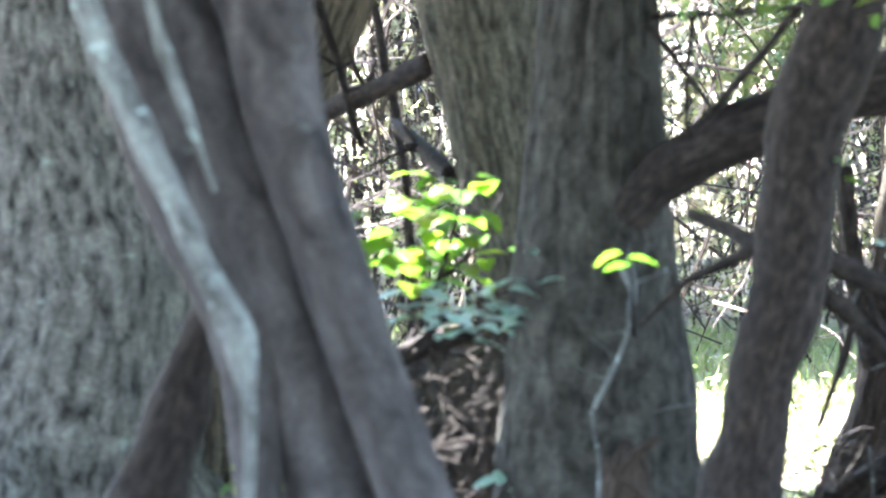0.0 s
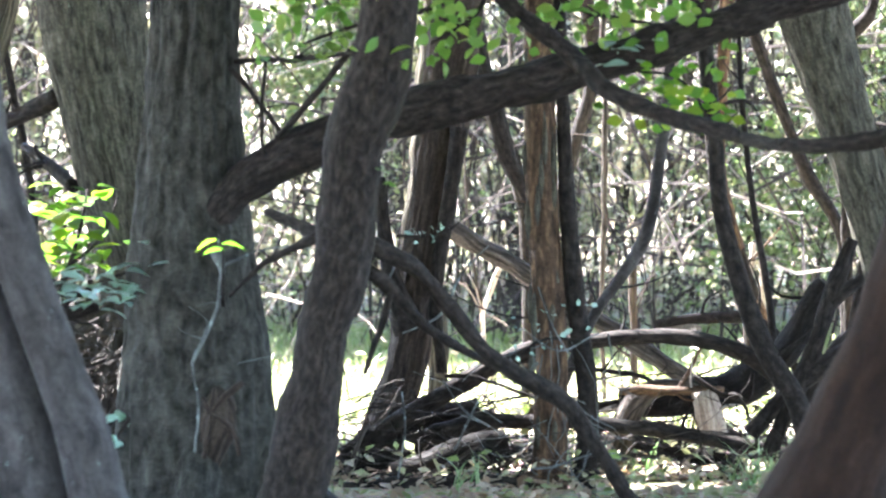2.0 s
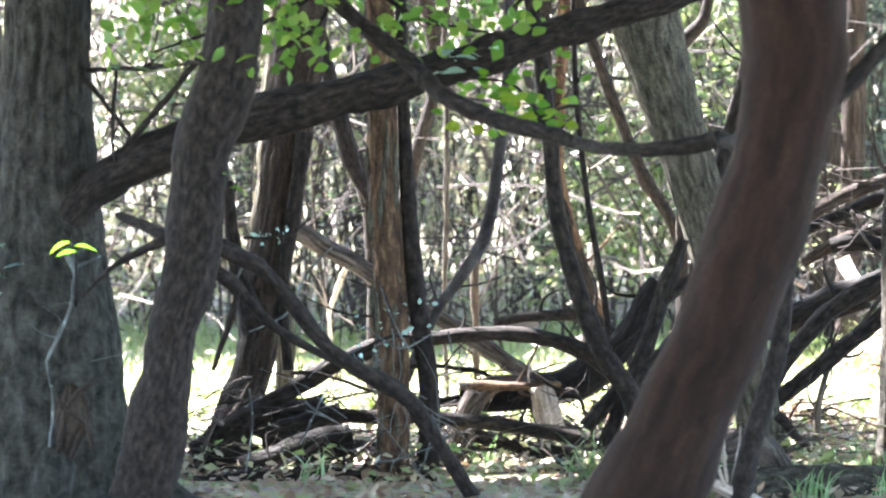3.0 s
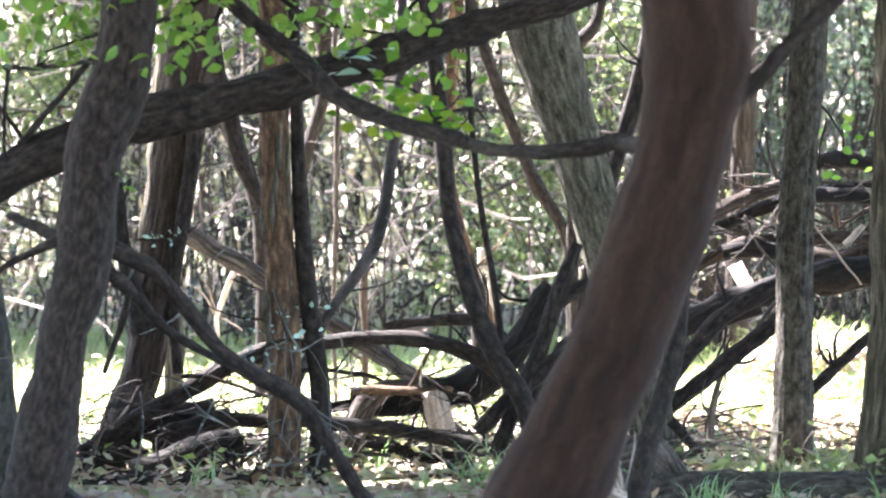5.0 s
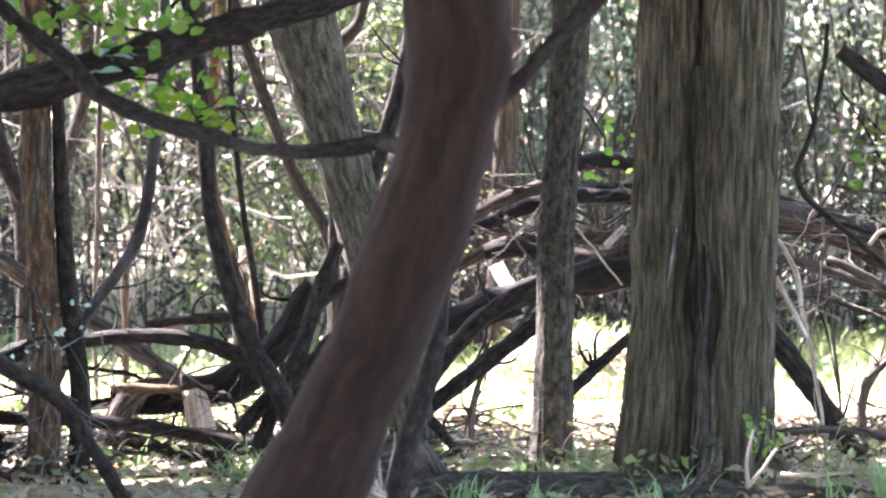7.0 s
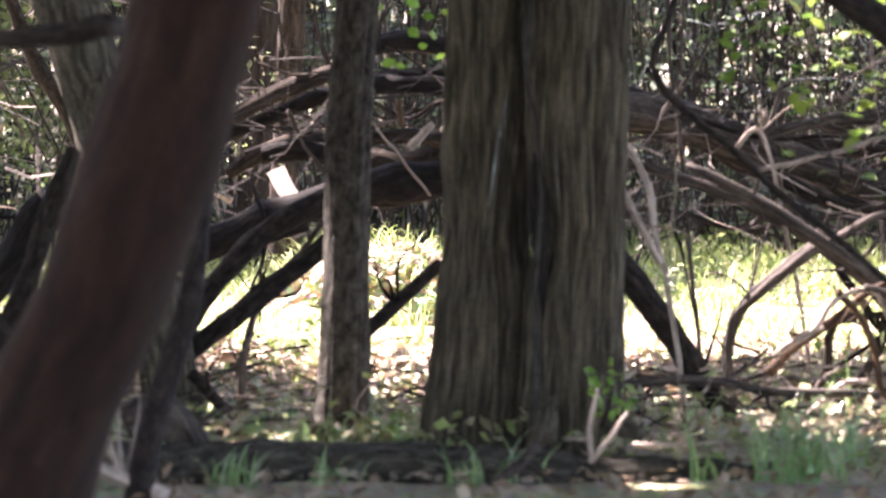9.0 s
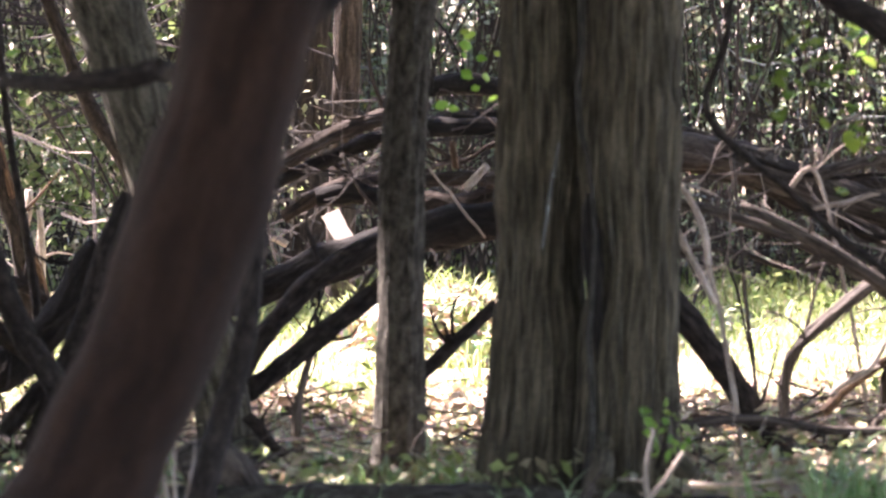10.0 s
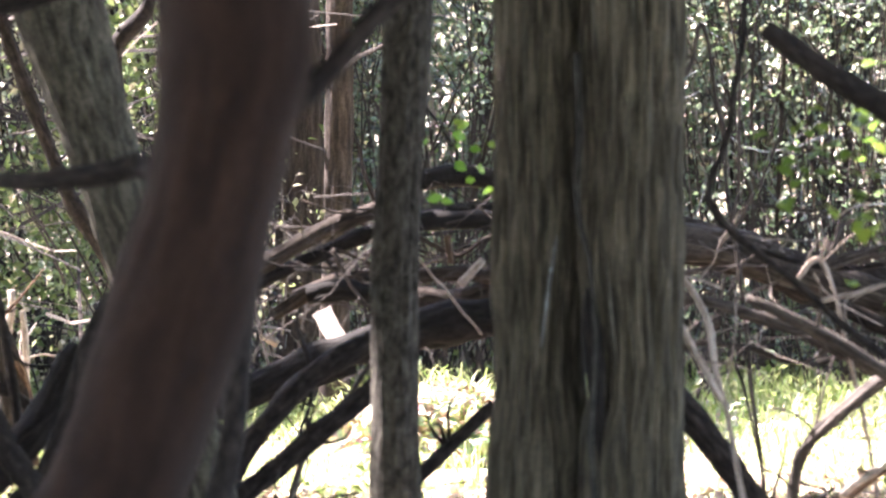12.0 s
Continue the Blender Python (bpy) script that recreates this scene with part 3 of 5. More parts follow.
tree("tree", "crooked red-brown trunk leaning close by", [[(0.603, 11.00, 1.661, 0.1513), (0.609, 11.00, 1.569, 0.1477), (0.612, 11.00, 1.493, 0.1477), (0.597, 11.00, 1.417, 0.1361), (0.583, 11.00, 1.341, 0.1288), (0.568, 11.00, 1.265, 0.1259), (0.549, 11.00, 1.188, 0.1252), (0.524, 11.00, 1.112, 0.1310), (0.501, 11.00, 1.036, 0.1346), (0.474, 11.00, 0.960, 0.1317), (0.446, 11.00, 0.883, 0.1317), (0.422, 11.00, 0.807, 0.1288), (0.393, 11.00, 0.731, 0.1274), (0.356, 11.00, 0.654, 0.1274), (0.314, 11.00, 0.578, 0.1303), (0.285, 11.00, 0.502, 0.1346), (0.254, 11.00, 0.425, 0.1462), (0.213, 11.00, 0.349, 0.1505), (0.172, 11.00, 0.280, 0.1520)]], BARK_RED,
     [([(0.542, 11.00, 1.258, 0.0305), (0.508, 12.30, 1.250, 0.0254), (0.471, 13.00, 1.247, 0.0238), (0.431, 13.10, 1.251, 0.0274), (0.389, 13.12, 1.236, 0.0248), (0.245, 13.20, 1.221, 0.0232), (0.127, 13.40, 1.220, 0.0226), (0.007, 13.80, 1.241, 0.0239), (-0.395, 14.29, 1.373, 0.0290), (-0.527, 14.54, 1.490, 0.0312), (-0.811, 14.80, 1.732, 0.0260)], BARK_DARK),
      ([(0.679, 11.00, 1.371, 0.0290), (0.773, 11.00, 1.447, 0.0267), (0.828, 11.00, 1.511, 0.0244), (0.892, 11.00, 1.577, 0.0229), (0.968, 11.00, 1.648, 0.0213), (1.044, 11.00, 1.722, 0.0198)], BARK_DARK)],
     seg=64, ridges=0.002, knobs=0.05, seed=19, roots=0)
tree("sapling", "dark bent stem at the foot of the leaning trunk", [[(0.725, 14.60, 0.917, 0.0258), (0.702, 14.60, 0.745, 0.0300), (0.681, 14.60, 0.545, 0.0315), (0.634, 14.60, 0.373, 0.0329), (0.582, 14.60, 0.201, 0.0358)]], BARK_DARK, seg=16, seed=20, top=3.0)
tree("tree", "leaning grey trunk with stringy bark", [[(0.262, 17.00, 1.716, 0.1279), (0.303, 17.00, 1.552, 0.1208), (0.386, 17.00, 1.267, 0.0982), (0.479, 17.00, 0.960, 0.0921), (0.582, 17.00, 0.612, 0.0880), (0.665, 17.00, 0.284, 0.0798), (0.711, 17.00, 0.027, 0.0860)]], BARK_STRIPED, seg=80, ridges=0.008, ridge_n=30, knobs=0.04, step=0.025, seed=21)
tree("tree", "grey brown trunk standing behind the deadfall", [[(1.266, 25.80, 1.485, 0.1021), (1.272, 25.80, 0.951, 0.0996), (1.266, 25.80, 0.343, 0.1021), (1.251, 25.80, 0.075, 0.1093)]], BARK_UMBER, seg=48, ridges=0.01, seed=22)
tree("tree", "slim dark trunk with one sunlit edge", [[(1.421, 25.20, 1.484, 0.0547), (1.409, 25.20, 0.961, 0.0570), (1.391, 25.20, 0.604, 0.0570)]], BARK_UMBER, seg=30, ridges=0.008, seed=23)
tree("tree", "straight slim trunk with flaky grey-brown bark", [[(1.241, 16.80, 1.484, 0.0651), (1.222, 16.80, 1.208, 0.0586), (1.199, 16.80, 0.882, 0.0635), (1.193, 16.80, 0.474, 0.0651), (1.185, 16.80, 0.098, 0.0765)]], BARK_FLAKY, seg=80, ridges=0.007, ridge_n=26, knobs=0.03, step=0.02, seed=24)
tree("tree", "massive double trunk with long-stringed cedar-like bark and a dark hollow", [[(1.566, 16.05, 1.481, 0.1233), (1.560, 16.05, 1.137, 0.1248), (1.551, 16.05, 0.855, 0.1279), (1.544, 16.05, 0.715, 0.1139), (1.542, 16.05, 0.573, 0.1155), (1.543, 16.05, 0.448, 0.1342), (1.537, 16.05, 0.291, 0.1404), (1.522, 16.05, 0.095, 0.1560)], [(1.792, 15.90, 1.479, 0.1330), (1.781, 15.90, 1.138, 0.1315), (1.778, 15.90, 0.858, 0.1330), (1.785, 15.90, 0.718, 0.1160), (1.784, 15.90, 0.578, 0.1176), (1.772, 15.90, 0.454, 0.1315), (1.769, 15.90, 0.298, 0.1330), (1.764, 15.90, 0.103, 0.1470)]], BARK_CEDAR, seg=160, ridges=0.017, ridge_n=36, knobs=0.025, step=0.02, seed=25, roots=0, flare=0.3)

def mound(name, label, at, size, material, seed, category):
    """A rough heap of earth."""
    bm = bmesh.new()
    bmesh.ops.create_icosphere(bm, subdivisions=5, radius=1.0)
    for v in bm.verts:
        f = 1 + 0.22 * noise.noise(v.co * 1.7 + Vector((seed, 0, 0))) + 0.1 * noise.noise(v.co * 6)
        v.co = Vector((v.co.x * size[0], v.co.y * size[1], v.co.z * size[2])) * f
    me = bpy.data.meshes.new(name)
    bm.to_mesh(me)
    bm.free()
    me.materials.append(material)
    ob = new(name, me)
    ob.location = at
    return tagged(ob, label, category)


EARTH = bark("dark_root_earth", (0.015, 0.012, 0.011), (0.05, 0.04, 0.035), (0.11, 0.09, 0.08), furrow=(12, 12), depth=0.02)
mound("root_mound", "dark earth mound tangled with roots between the trunks", (-2.44, 16.70, 0.02), (0.42, 0.3, 0.52), EARTH, 3, "earth mound")
mound("earth_mound", "dark earth bank with roots behind the grey trees", (-2.83, 17.00, 0.0), (0.3, 0.22, 0.42), EARTH, 9, "earth mound")

# ---- fallen wood ----
deadfall("fallen_log", "long mossy grey log lying in front of the double trunk", [[(0.500, 15.50, 0.017, 0.0680), (0.902, 15.50, 0.027, 0.0695), (1.358, 15.50, 0.016, 0.0695), (1.816, 15.50, -0.008, 0.0635), (2.275, 15.50, -0.021, 0.0559)]], BARK_FLAKY, seg=40, ridges=0.006, seed=31, category="log")
FALL = "fallen branches in the deadfall"
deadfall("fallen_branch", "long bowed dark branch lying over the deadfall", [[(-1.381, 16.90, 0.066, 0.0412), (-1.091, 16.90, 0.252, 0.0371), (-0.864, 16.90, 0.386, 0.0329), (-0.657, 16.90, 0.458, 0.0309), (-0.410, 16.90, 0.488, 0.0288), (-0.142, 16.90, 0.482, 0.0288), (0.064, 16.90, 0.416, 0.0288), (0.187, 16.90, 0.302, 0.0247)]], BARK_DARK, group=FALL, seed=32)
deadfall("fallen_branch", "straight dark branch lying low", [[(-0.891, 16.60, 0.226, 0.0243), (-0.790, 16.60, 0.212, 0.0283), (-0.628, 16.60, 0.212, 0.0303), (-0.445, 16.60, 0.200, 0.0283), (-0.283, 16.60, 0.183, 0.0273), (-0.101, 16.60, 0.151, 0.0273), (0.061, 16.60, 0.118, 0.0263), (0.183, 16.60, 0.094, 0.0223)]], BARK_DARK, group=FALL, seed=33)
deadfall("fallen_branch", "grey bare pole leaning through the thicket", [[(-1.155, 19.30, 0.846, 0.0294), (-1.053, 19.30, 0.778, 0.0340), (-0.906, 19.30, 0.698, 0.0362), (-0.759, 19.30, 0.596, 0.0362), (-0.578, 19.30, 0.483, 0.0362), (-0.420, 19.30, 0.381, 0.0362), (-0.284, 19.30, 0.290, 0.0362), (-0.159, 19.30, 0.199, 0.0340), (-0.080, 19.30, 0.109, 0.0294)]], WOOD_DEAD, group=FALL, seed=34)
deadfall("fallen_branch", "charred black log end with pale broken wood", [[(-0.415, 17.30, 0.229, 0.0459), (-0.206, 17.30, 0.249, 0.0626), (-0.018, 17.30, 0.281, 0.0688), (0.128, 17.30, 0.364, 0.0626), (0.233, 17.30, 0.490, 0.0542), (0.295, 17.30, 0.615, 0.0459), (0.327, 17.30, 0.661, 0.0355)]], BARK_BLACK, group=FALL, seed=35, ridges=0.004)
deadfall("stump", "arched broken stump with bleached wood", [[(-0.442, 17.00, -0.106, 0.0618), (-0.421, 17.00, 0.007, 0.0597), (-0.400, 17.00, 0.121, 0.0556), (-0.369, 17.00, 0.224, 0.0474), (-0.307, 17.00, 0.296, 0.0350), (-0.204, 17.00, 0.313, 0.0247), (-0.122, 17.00, 0.296, 0.0165)]], WOOD_DEAD, seed=36, category="stump")
deadfall("stump", "short bleached broken stump", [[(-0.111, 16.90, 0.302, 0.0453), (-0.091, 16.90, 0.220, 0.0535), (-0.070, 16.90, 0.117, 0.0515)]], WOOD_BARE, seed=37, category="stump")
deadfall("fallen_branch", "dark forked branch propped up against the leaning trunk", [[(0.120, 16.40, 0.116, 0.0301), (0.164, 16.40, 0.227, 0.0321), (0.210, 16.40, 0.327, 0.0341), (0.256, 16.40, 0.428, 0.0341), (0.301, 16.40, 0.569, 0.0321), (0.341, 16.40, 0.679, 0.0301), (0.377, 16.40, 0.769, 0.0271), (0.405, 16.40, 0.846, 0.0221)], [(0.317, 16.40, 0.619, 0.0261), (0.381, 16.40, 0.673, 0.0261), (0.441, 16.40, 0.713, 0.0221)], [(0.050, 16.40, 0.177, 0.0301), (0.140, 16.40, 0.277, 0.0341), (0.240, 16.40, 0.368, 0.0341), (0.351, 16.40, 0.444, 0.0321), (0.461, 16.40, 0.512, 0.0281)]], BARK_DARK, group=FALL, seed=38)
tree("sapling", "dark stem rising behind the red-brown trunk", [[(0.729, 17.50, 1.638, 0.0358), (0.681, 17.50, 1.470, 0.0358), (0.639, 17.50, 1.323, 0.0316), (0.597, 17.50, 1.197, 0.0284), (0.557, 17.50, 1.071, 0.0252), (0.519, 17.50, 0.934, 0.0231), (0.488, 17.50, 0.818, 0.0210)]], BARK_DARK, seg=16, seed=27)
# Black bark puts this sunlit trunk's missing shade into its colour.
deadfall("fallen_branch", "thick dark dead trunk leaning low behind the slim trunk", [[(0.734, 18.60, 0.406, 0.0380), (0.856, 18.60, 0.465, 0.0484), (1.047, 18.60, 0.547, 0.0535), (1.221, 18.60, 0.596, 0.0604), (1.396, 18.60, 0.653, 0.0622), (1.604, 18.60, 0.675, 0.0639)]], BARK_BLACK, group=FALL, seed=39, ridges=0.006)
deadfall("fallen_branch", "straight dark pole leaning on the slim trunk", [[(0.740, 17.30, 0.206, 0.0318), (0.968, 17.30, 0.380, 0.0351), (1.170, 17.30, 0.537, 0.0351)]], BARK_DARK, group=FALL, seed=40)
deadfall("fallen_branch", "brown barkless pole leaning up to the deadfall", [[(0.676, 17.80, 0.137, 0.0326), (0.833, 17.80, 0.369, 0.0343), (1.006, 17.80, 0.548, 0.0343), (1.196, 17.80, 0.650, 0.0343)]], BARK_DARK, group=FALL, seed=41)
deadfall("fallen_branch", "thin dark stick leaning between the trunks", [[(1.180, 17.20, 0.192, 0.0183), (1.272, 17.20, 0.274, 0.0200), (1.364, 17.20, 0.366, 0.0216), (1.499, 17.20, 0.481, 0.0216)]], BARK_DARK, group=FALL, seed=42)
deadfall("fallen_branch", "thin crooked brown stick standing in the grass", [[(0.902, 17.30, 0.045, 0.0100), (0.920, 17.30, 0.212, 0.0117), (0.968, 17.30, 0.346, 0.0100), (1.154, 17.30, 0.605, 0.0084)]], WOOD_DEAD, group=FALL, seed=43)
deadfall("fallen_branch", "dark leaning post behind the double trunk", [[(2.003, 17.20, 0.508, 0.0416), (2.070, 17.20, 0.424, 0.0416), (2.169, 17.20, 0.288, 0.0416), (2.269, 17.20, 0.136, 0.0382), (2.353, 17.20, 0.017, 0.0366)]], BARK_DARK, group=FALL, seed=44)
deadfall("fallen_branch", "big dead limb lying through the brush pile", [[(2.094, 18.50, 0.905, 0.0623), (2.327, 18.50, 0.867, 0.0587), (2.578, 18.50, 0.783, 0.0516), (2.848, 18.50, 0.690, 0.0462), (3.173, 18.50, 0.624, 0.0427)]], WOOD_DEAD, group=FALL, seed=45, ridges=0.006)
deadfall("fallen_branch", "arched brown stick in the grass", [[(2.647, 17.50, 0.518, 0.0220), (2.544, 17.50, 0.443, 0.0203), (2.441, 17.50, 0.351, 0.0169), (2.385, 17.50, 0.232, 0.0169), (2.395, 17.50, 0.027, 0.0169)]], WOOD_DEAD, group=FALL, seed=46)
deadfall("fallen_branch", "long thin dark stem slanting through the brush", [[(2.224, 17.20, 0.773, 0.0116), (2.425, 17.20, 0.670, 0.0200), (2.643, 17.20, 0.533, 0.0233), (2.979, 17.20, 0.277, 0.0266)]], WOOD_DEAD, group=FALL, seed=47)
deadfall("hanging_twig", "dark crooked vine twig hanging down", [[(2.060, 15.60, 1.629, 0.0091), (2.044, 15.60, 1.477, 0.0091), (2.008, 15.60, 1.263, 0.0106), (1.964, 15.60, 1.065, 0.0114), (2.055, 15.60, 0.972, 0.0106), (2.284, 15.60, 0.786, 0.0114), (2.514, 15.60, 0.584, 0.0106), (2.745, 15.60, 0.396, 0.0106), (3.053, 15.60, 0.084, 0.0106)]], BARK_DARK, group=FALL, seed=48, category="twig")
deadfall("sapling", "dark bowed limb reaching in overhead", [[(2.040, 15.00, 1.535, 0.0264), (2.217, 15.00, 1.409, 0.0323), (2.394, 15.00, 1.296, 0.0411), (2.661, 15.00, 1.131, 0.0557), (2.959, 15.00, 0.950, 0.0660), (3.331, 15.00, 0.604, 0.0704), (3.630, 15.00, 0.004, 0.0807)]], BARK_DARK, seed=49, category="sapling")
deadfall("fallen_branch", "pale bent stick beside the double trunk", [[(2.014, 17.00, 0.849, 0.0082), (2.078, 17.00, 0.733, 0.0107), (2.118, 17.00, 0.567, 0.0099), (2.158, 17.00, 0.384, 0.0082), (2.181, 17.00, 0.218, 0.0074), (2.200, 17.00, 0.025, 0.0066)]], WOOD_BARE, group=FALL, seed=50, step=0.05)
deadfall("fallen_branch", "pale bent stick beside the double trunk", [[(2.013, 17.00, 0.709, 0.0099), (2.068, 17.00, 0.600, 0.0099), (2.125, 17.00, 0.492, 0.0099)]], WOOD_BARE, group=FALL, seed=51)

# ---- brush piles ----
def crooked(a, z, n, r0, r1, rnd, wob):
    """A crooked stick from a to z."""
    a, z = Vector(a), Vector(z)
    out = []
    for i in range(n):
        u = i / (n - 1)
        p = a.lerp(z, u)
        k = wob * math.sin(math.pi * u)
        out.append((p.x + rnd.gauss(0, k), p.y + rnd.gauss(0, k), max(0.01, p.z + rnd.gauss(0, k)), r0 + (r1 - r0) * u))
    return out


def pile(n, lo, hi, length, radius, label, group, seed, mats, slope=0.25, heading=0.0, floor=None):
    """Loose dead sticks heaped through each other, each with its own side twigs."""
    rnd = random.Random(seed)
    for _ in range(n):
        c = Vector([rnd.uniform(lo[i], hi[i]) for i in range(3)])
        ln = length * rnd.uniform(0.5, 1.3)
        el = rnd.gauss(slope, 0.35)
        az = heading + rnd.gauss(0, 0.6)
        d = Vector((math.cos(az) * math.cos(el), 0.5 * math.sin(az), math.sin(el))) * ln * 0.5
        if rnd.random() < 0.4:
            d.z = -d.z
        r = radius * rnd.uniform(0.45, 1.5)
        a = c - d
        a.z = max(a.z, floor) if floor else 0.0 if a.z < 0.35 else a.z
        main = crooked(a, c + d, 6, r, r * 0.45, rnd, 0.035)
        lines = [main]
        for _ in range(rnd.randint(1, 3)):
            p = Vector(main[rnd.randint(1, 4)][:3])
            e = p + Vector((rnd.gauss(0, 0.25), rnd.gauss(0, 0.1), rnd.gauss(0.08, 0.2))) * ln * 0.5
            lines.append(crooked(p, e, 4, r * 0.45, r * 0.15, rnd, 0.02))
        deadfall("dead_branch", label, lines, rnd.choice(mats), seg=9, step=0.06, seed=rnd.uniform(0, 50), category="dead branch", group=group)


# heap between the red-brown trunk and the double trunk
HEAP = "dead branches heaped behind the trunks"
def heap_branch(mat, line):
    x, y, z, r = line[-1]
    if x > 1.61:
        line = line + [(x + 0.1, y, z * 0.8, r), (x + 0.2, y + 0.05, 0.0, r * 0.8)]
    deadfall("dead_branch", "grey dead branch in the brush pile", [line], mat, seg=14, ridges=0.004, seed=len(line) + line[0][0], category="dead branch", group=HEAP)


# The black limbs carry the heap's shade in their colour.
heap_branch(BARK_UMBER, [(0.901, 19.30, 0.818, 0.0287), (1.050, 19.30, 0.900, 0.0287), (1.273, 19.30, 0.992, 0.0250), (1.421, 19.30, 1.037, 0.0213)])
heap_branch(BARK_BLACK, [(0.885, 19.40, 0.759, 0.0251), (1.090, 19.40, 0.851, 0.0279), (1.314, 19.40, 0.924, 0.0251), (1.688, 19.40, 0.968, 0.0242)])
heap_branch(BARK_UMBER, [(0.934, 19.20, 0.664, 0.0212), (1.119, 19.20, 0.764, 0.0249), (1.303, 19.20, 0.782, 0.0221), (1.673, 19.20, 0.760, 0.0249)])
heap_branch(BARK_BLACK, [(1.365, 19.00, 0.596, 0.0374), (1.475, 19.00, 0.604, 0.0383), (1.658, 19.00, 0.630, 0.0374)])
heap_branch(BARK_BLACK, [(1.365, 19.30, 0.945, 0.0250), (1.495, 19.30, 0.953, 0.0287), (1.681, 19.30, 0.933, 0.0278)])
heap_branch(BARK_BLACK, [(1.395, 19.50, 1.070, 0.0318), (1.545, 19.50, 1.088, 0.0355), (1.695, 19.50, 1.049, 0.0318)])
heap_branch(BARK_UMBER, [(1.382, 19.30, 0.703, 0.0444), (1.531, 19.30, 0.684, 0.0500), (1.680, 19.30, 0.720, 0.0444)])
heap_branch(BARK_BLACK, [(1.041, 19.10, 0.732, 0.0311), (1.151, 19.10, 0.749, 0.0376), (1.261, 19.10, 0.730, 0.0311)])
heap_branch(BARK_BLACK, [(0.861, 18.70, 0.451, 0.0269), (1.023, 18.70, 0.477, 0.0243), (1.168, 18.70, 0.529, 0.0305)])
pile(9, (0.926, 19.00, 0.535), (1.744, 20.20, 1.015), 0.7, 0.007, "thin grey dead branch in the brush pile", HEAP, 81, [WOOD_DEAD, BARK_DARK, BARK_UMBER], heading=0.2, floor=0.55)
deadfall("dead_branch", "pale thin stick lying across the heap", [[(1.355, 18.40, 0.865, 0.0036), (1.439, 18.46, 0.773, 0.0042), (1.552, 18.55, 0.622, 0.0036)]], WOOD_BARE, seg=7, seed=83, category="dead branch", group=HEAP)
deadfall("dead_branch", "short pale broken stick", [[(1.491, 18.60, 0.774, 0.0143), (1.563, 18.60, 0.850, 0.0125)]], WOOD_BARE, seg=8, seed=84, category="dead branch", group=HEAP)
deadfall("dead_branch", "short upright reddish stick", [[(1.458, 18.60, 0.926, 0.0125), (1.463, 18.60, 0.840, 0.0107)]], BARK_PEEL, seg=8, seed=85, category="dead branch", group=HEAP)
# heap on the far side of the double trunk
RIGHT = "dead branches in the long brush pile"
def pile_branch(mat, line):
    if line[0][0] < 2.0 and line[0][2] > 0.1:
        x, y, z, r = line[0]
        line = [(x - 0.2, y + 0.05, 0.0, r), (x - 0.12, y, z * 0.7, r)] + line
    elif line[-1][2] > 0.1:
        x, y, z, r = line[-1]
        line = line + [(x + 0.12, y + 0.1, z * 0.5, r), (x + 0.2, y + 0.15, 0.0, r * 0.8)]
    deadfall("dead_branch", "grey dead branch in the brush pile", [line], mat, seg=12, ridges=0.003, seed=line[0][0] * 7 + line[1][2], category="dead branch", group=RIGHT)


pile_branch(BARK_UMBER, [(2.136, 18.60, 0.869, 0.0366), (2.388, 18.60, 0.812, 0.0393), (2.586, 18.60, 0.719, 0.0366), (2.821, 18.60, 0.644, 0.0304), (3.366, 18.60, 0.581, 0.0277)])
pile_branch(BARK_UMBER, [(2.174, 18.80, 0.954, 0.0217), (2.410, 18.80, 0.869, 0.0271), (2.628, 18.80, 0.793, 0.0307), (3.031, 18.80, 0.760, 0.0271), (3.399, 18.80, 0.791, 0.0244)])
pile_branch(WOOD_DEAD, [(2.558, 18.20, 0.823, 0.0201), (2.772, 18.20, 0.873, 0.0210), (3.039, 18.20, 0.887, 0.0201), (3.306, 18.20, 0.874, 0.0175)])
pile_branch(WOOD_DEAD, [(2.113, 18.00, 0.748, 0.0156), (2.358, 18.00, 0.675, 0.0165), (2.602, 18.00, 0.567, 0.0173), (2.882, 18.00, 0.370, 0.0165), (3.127, 18.00, 0.155, 0.0156)])
pile_branch(BARK_DARK, [(2.599, 18.40, 0.709, 0.0239), (2.795, 18.40, 0.617, 0.0265), (3.064, 18.40, 0.559, 0.0301), (3.333, 18.40, 0.412, 0.0301)])
pile_branch(WOOD_BARE, [(2.516, 18.00, 0.725, 0.0087), (2.639, 18.00, 0.744, 0.0087), (2.798, 18.00, 0.791, 0.0069), (2.957, 18.00, 0.815, 0.0061)])
pile_branch(WOOD_DEAD, [(2.767, 18.30, 0.852, 0.0158), (2.999, 18.30, 0.813, 0.0176), (3.320, 18.30, 0.720, 0.0176)])
pile_branch(WOOD_BARE, [(2.419, 17.60, 0.810, 0.0068), (2.445, 17.60, 0.844, 0.0068), (2.485, 17.60, 0.857, 0.0059)])
pile_branch(WOOD_DEAD, [(2.391, 17.40, 0.309, 0.0126), (2.443, 17.40, 0.359, 0.0134), (2.546, 17.40, 0.442, 0.0168), (2.666, 17.40, 0.525, 0.0151), (2.871, 17.40, 0.607, 0.0126)])
pile_branch(WOOD_DEAD, [(2.368, 17.20, 0.339, 0.0100), (2.347, 17.20, 0.222, 0.0100), (2.357, 17.20, 0.054, 0.0100)])
pile_branch(BARK_PEEL, [(2.456, 17.10, 0.160, 0.0149), (2.557, 17.10, 0.258, 0.0149), (2.693, 17.10, 0.356, 0.0124), (2.794, 17.10, 0.421, 0.0091)])
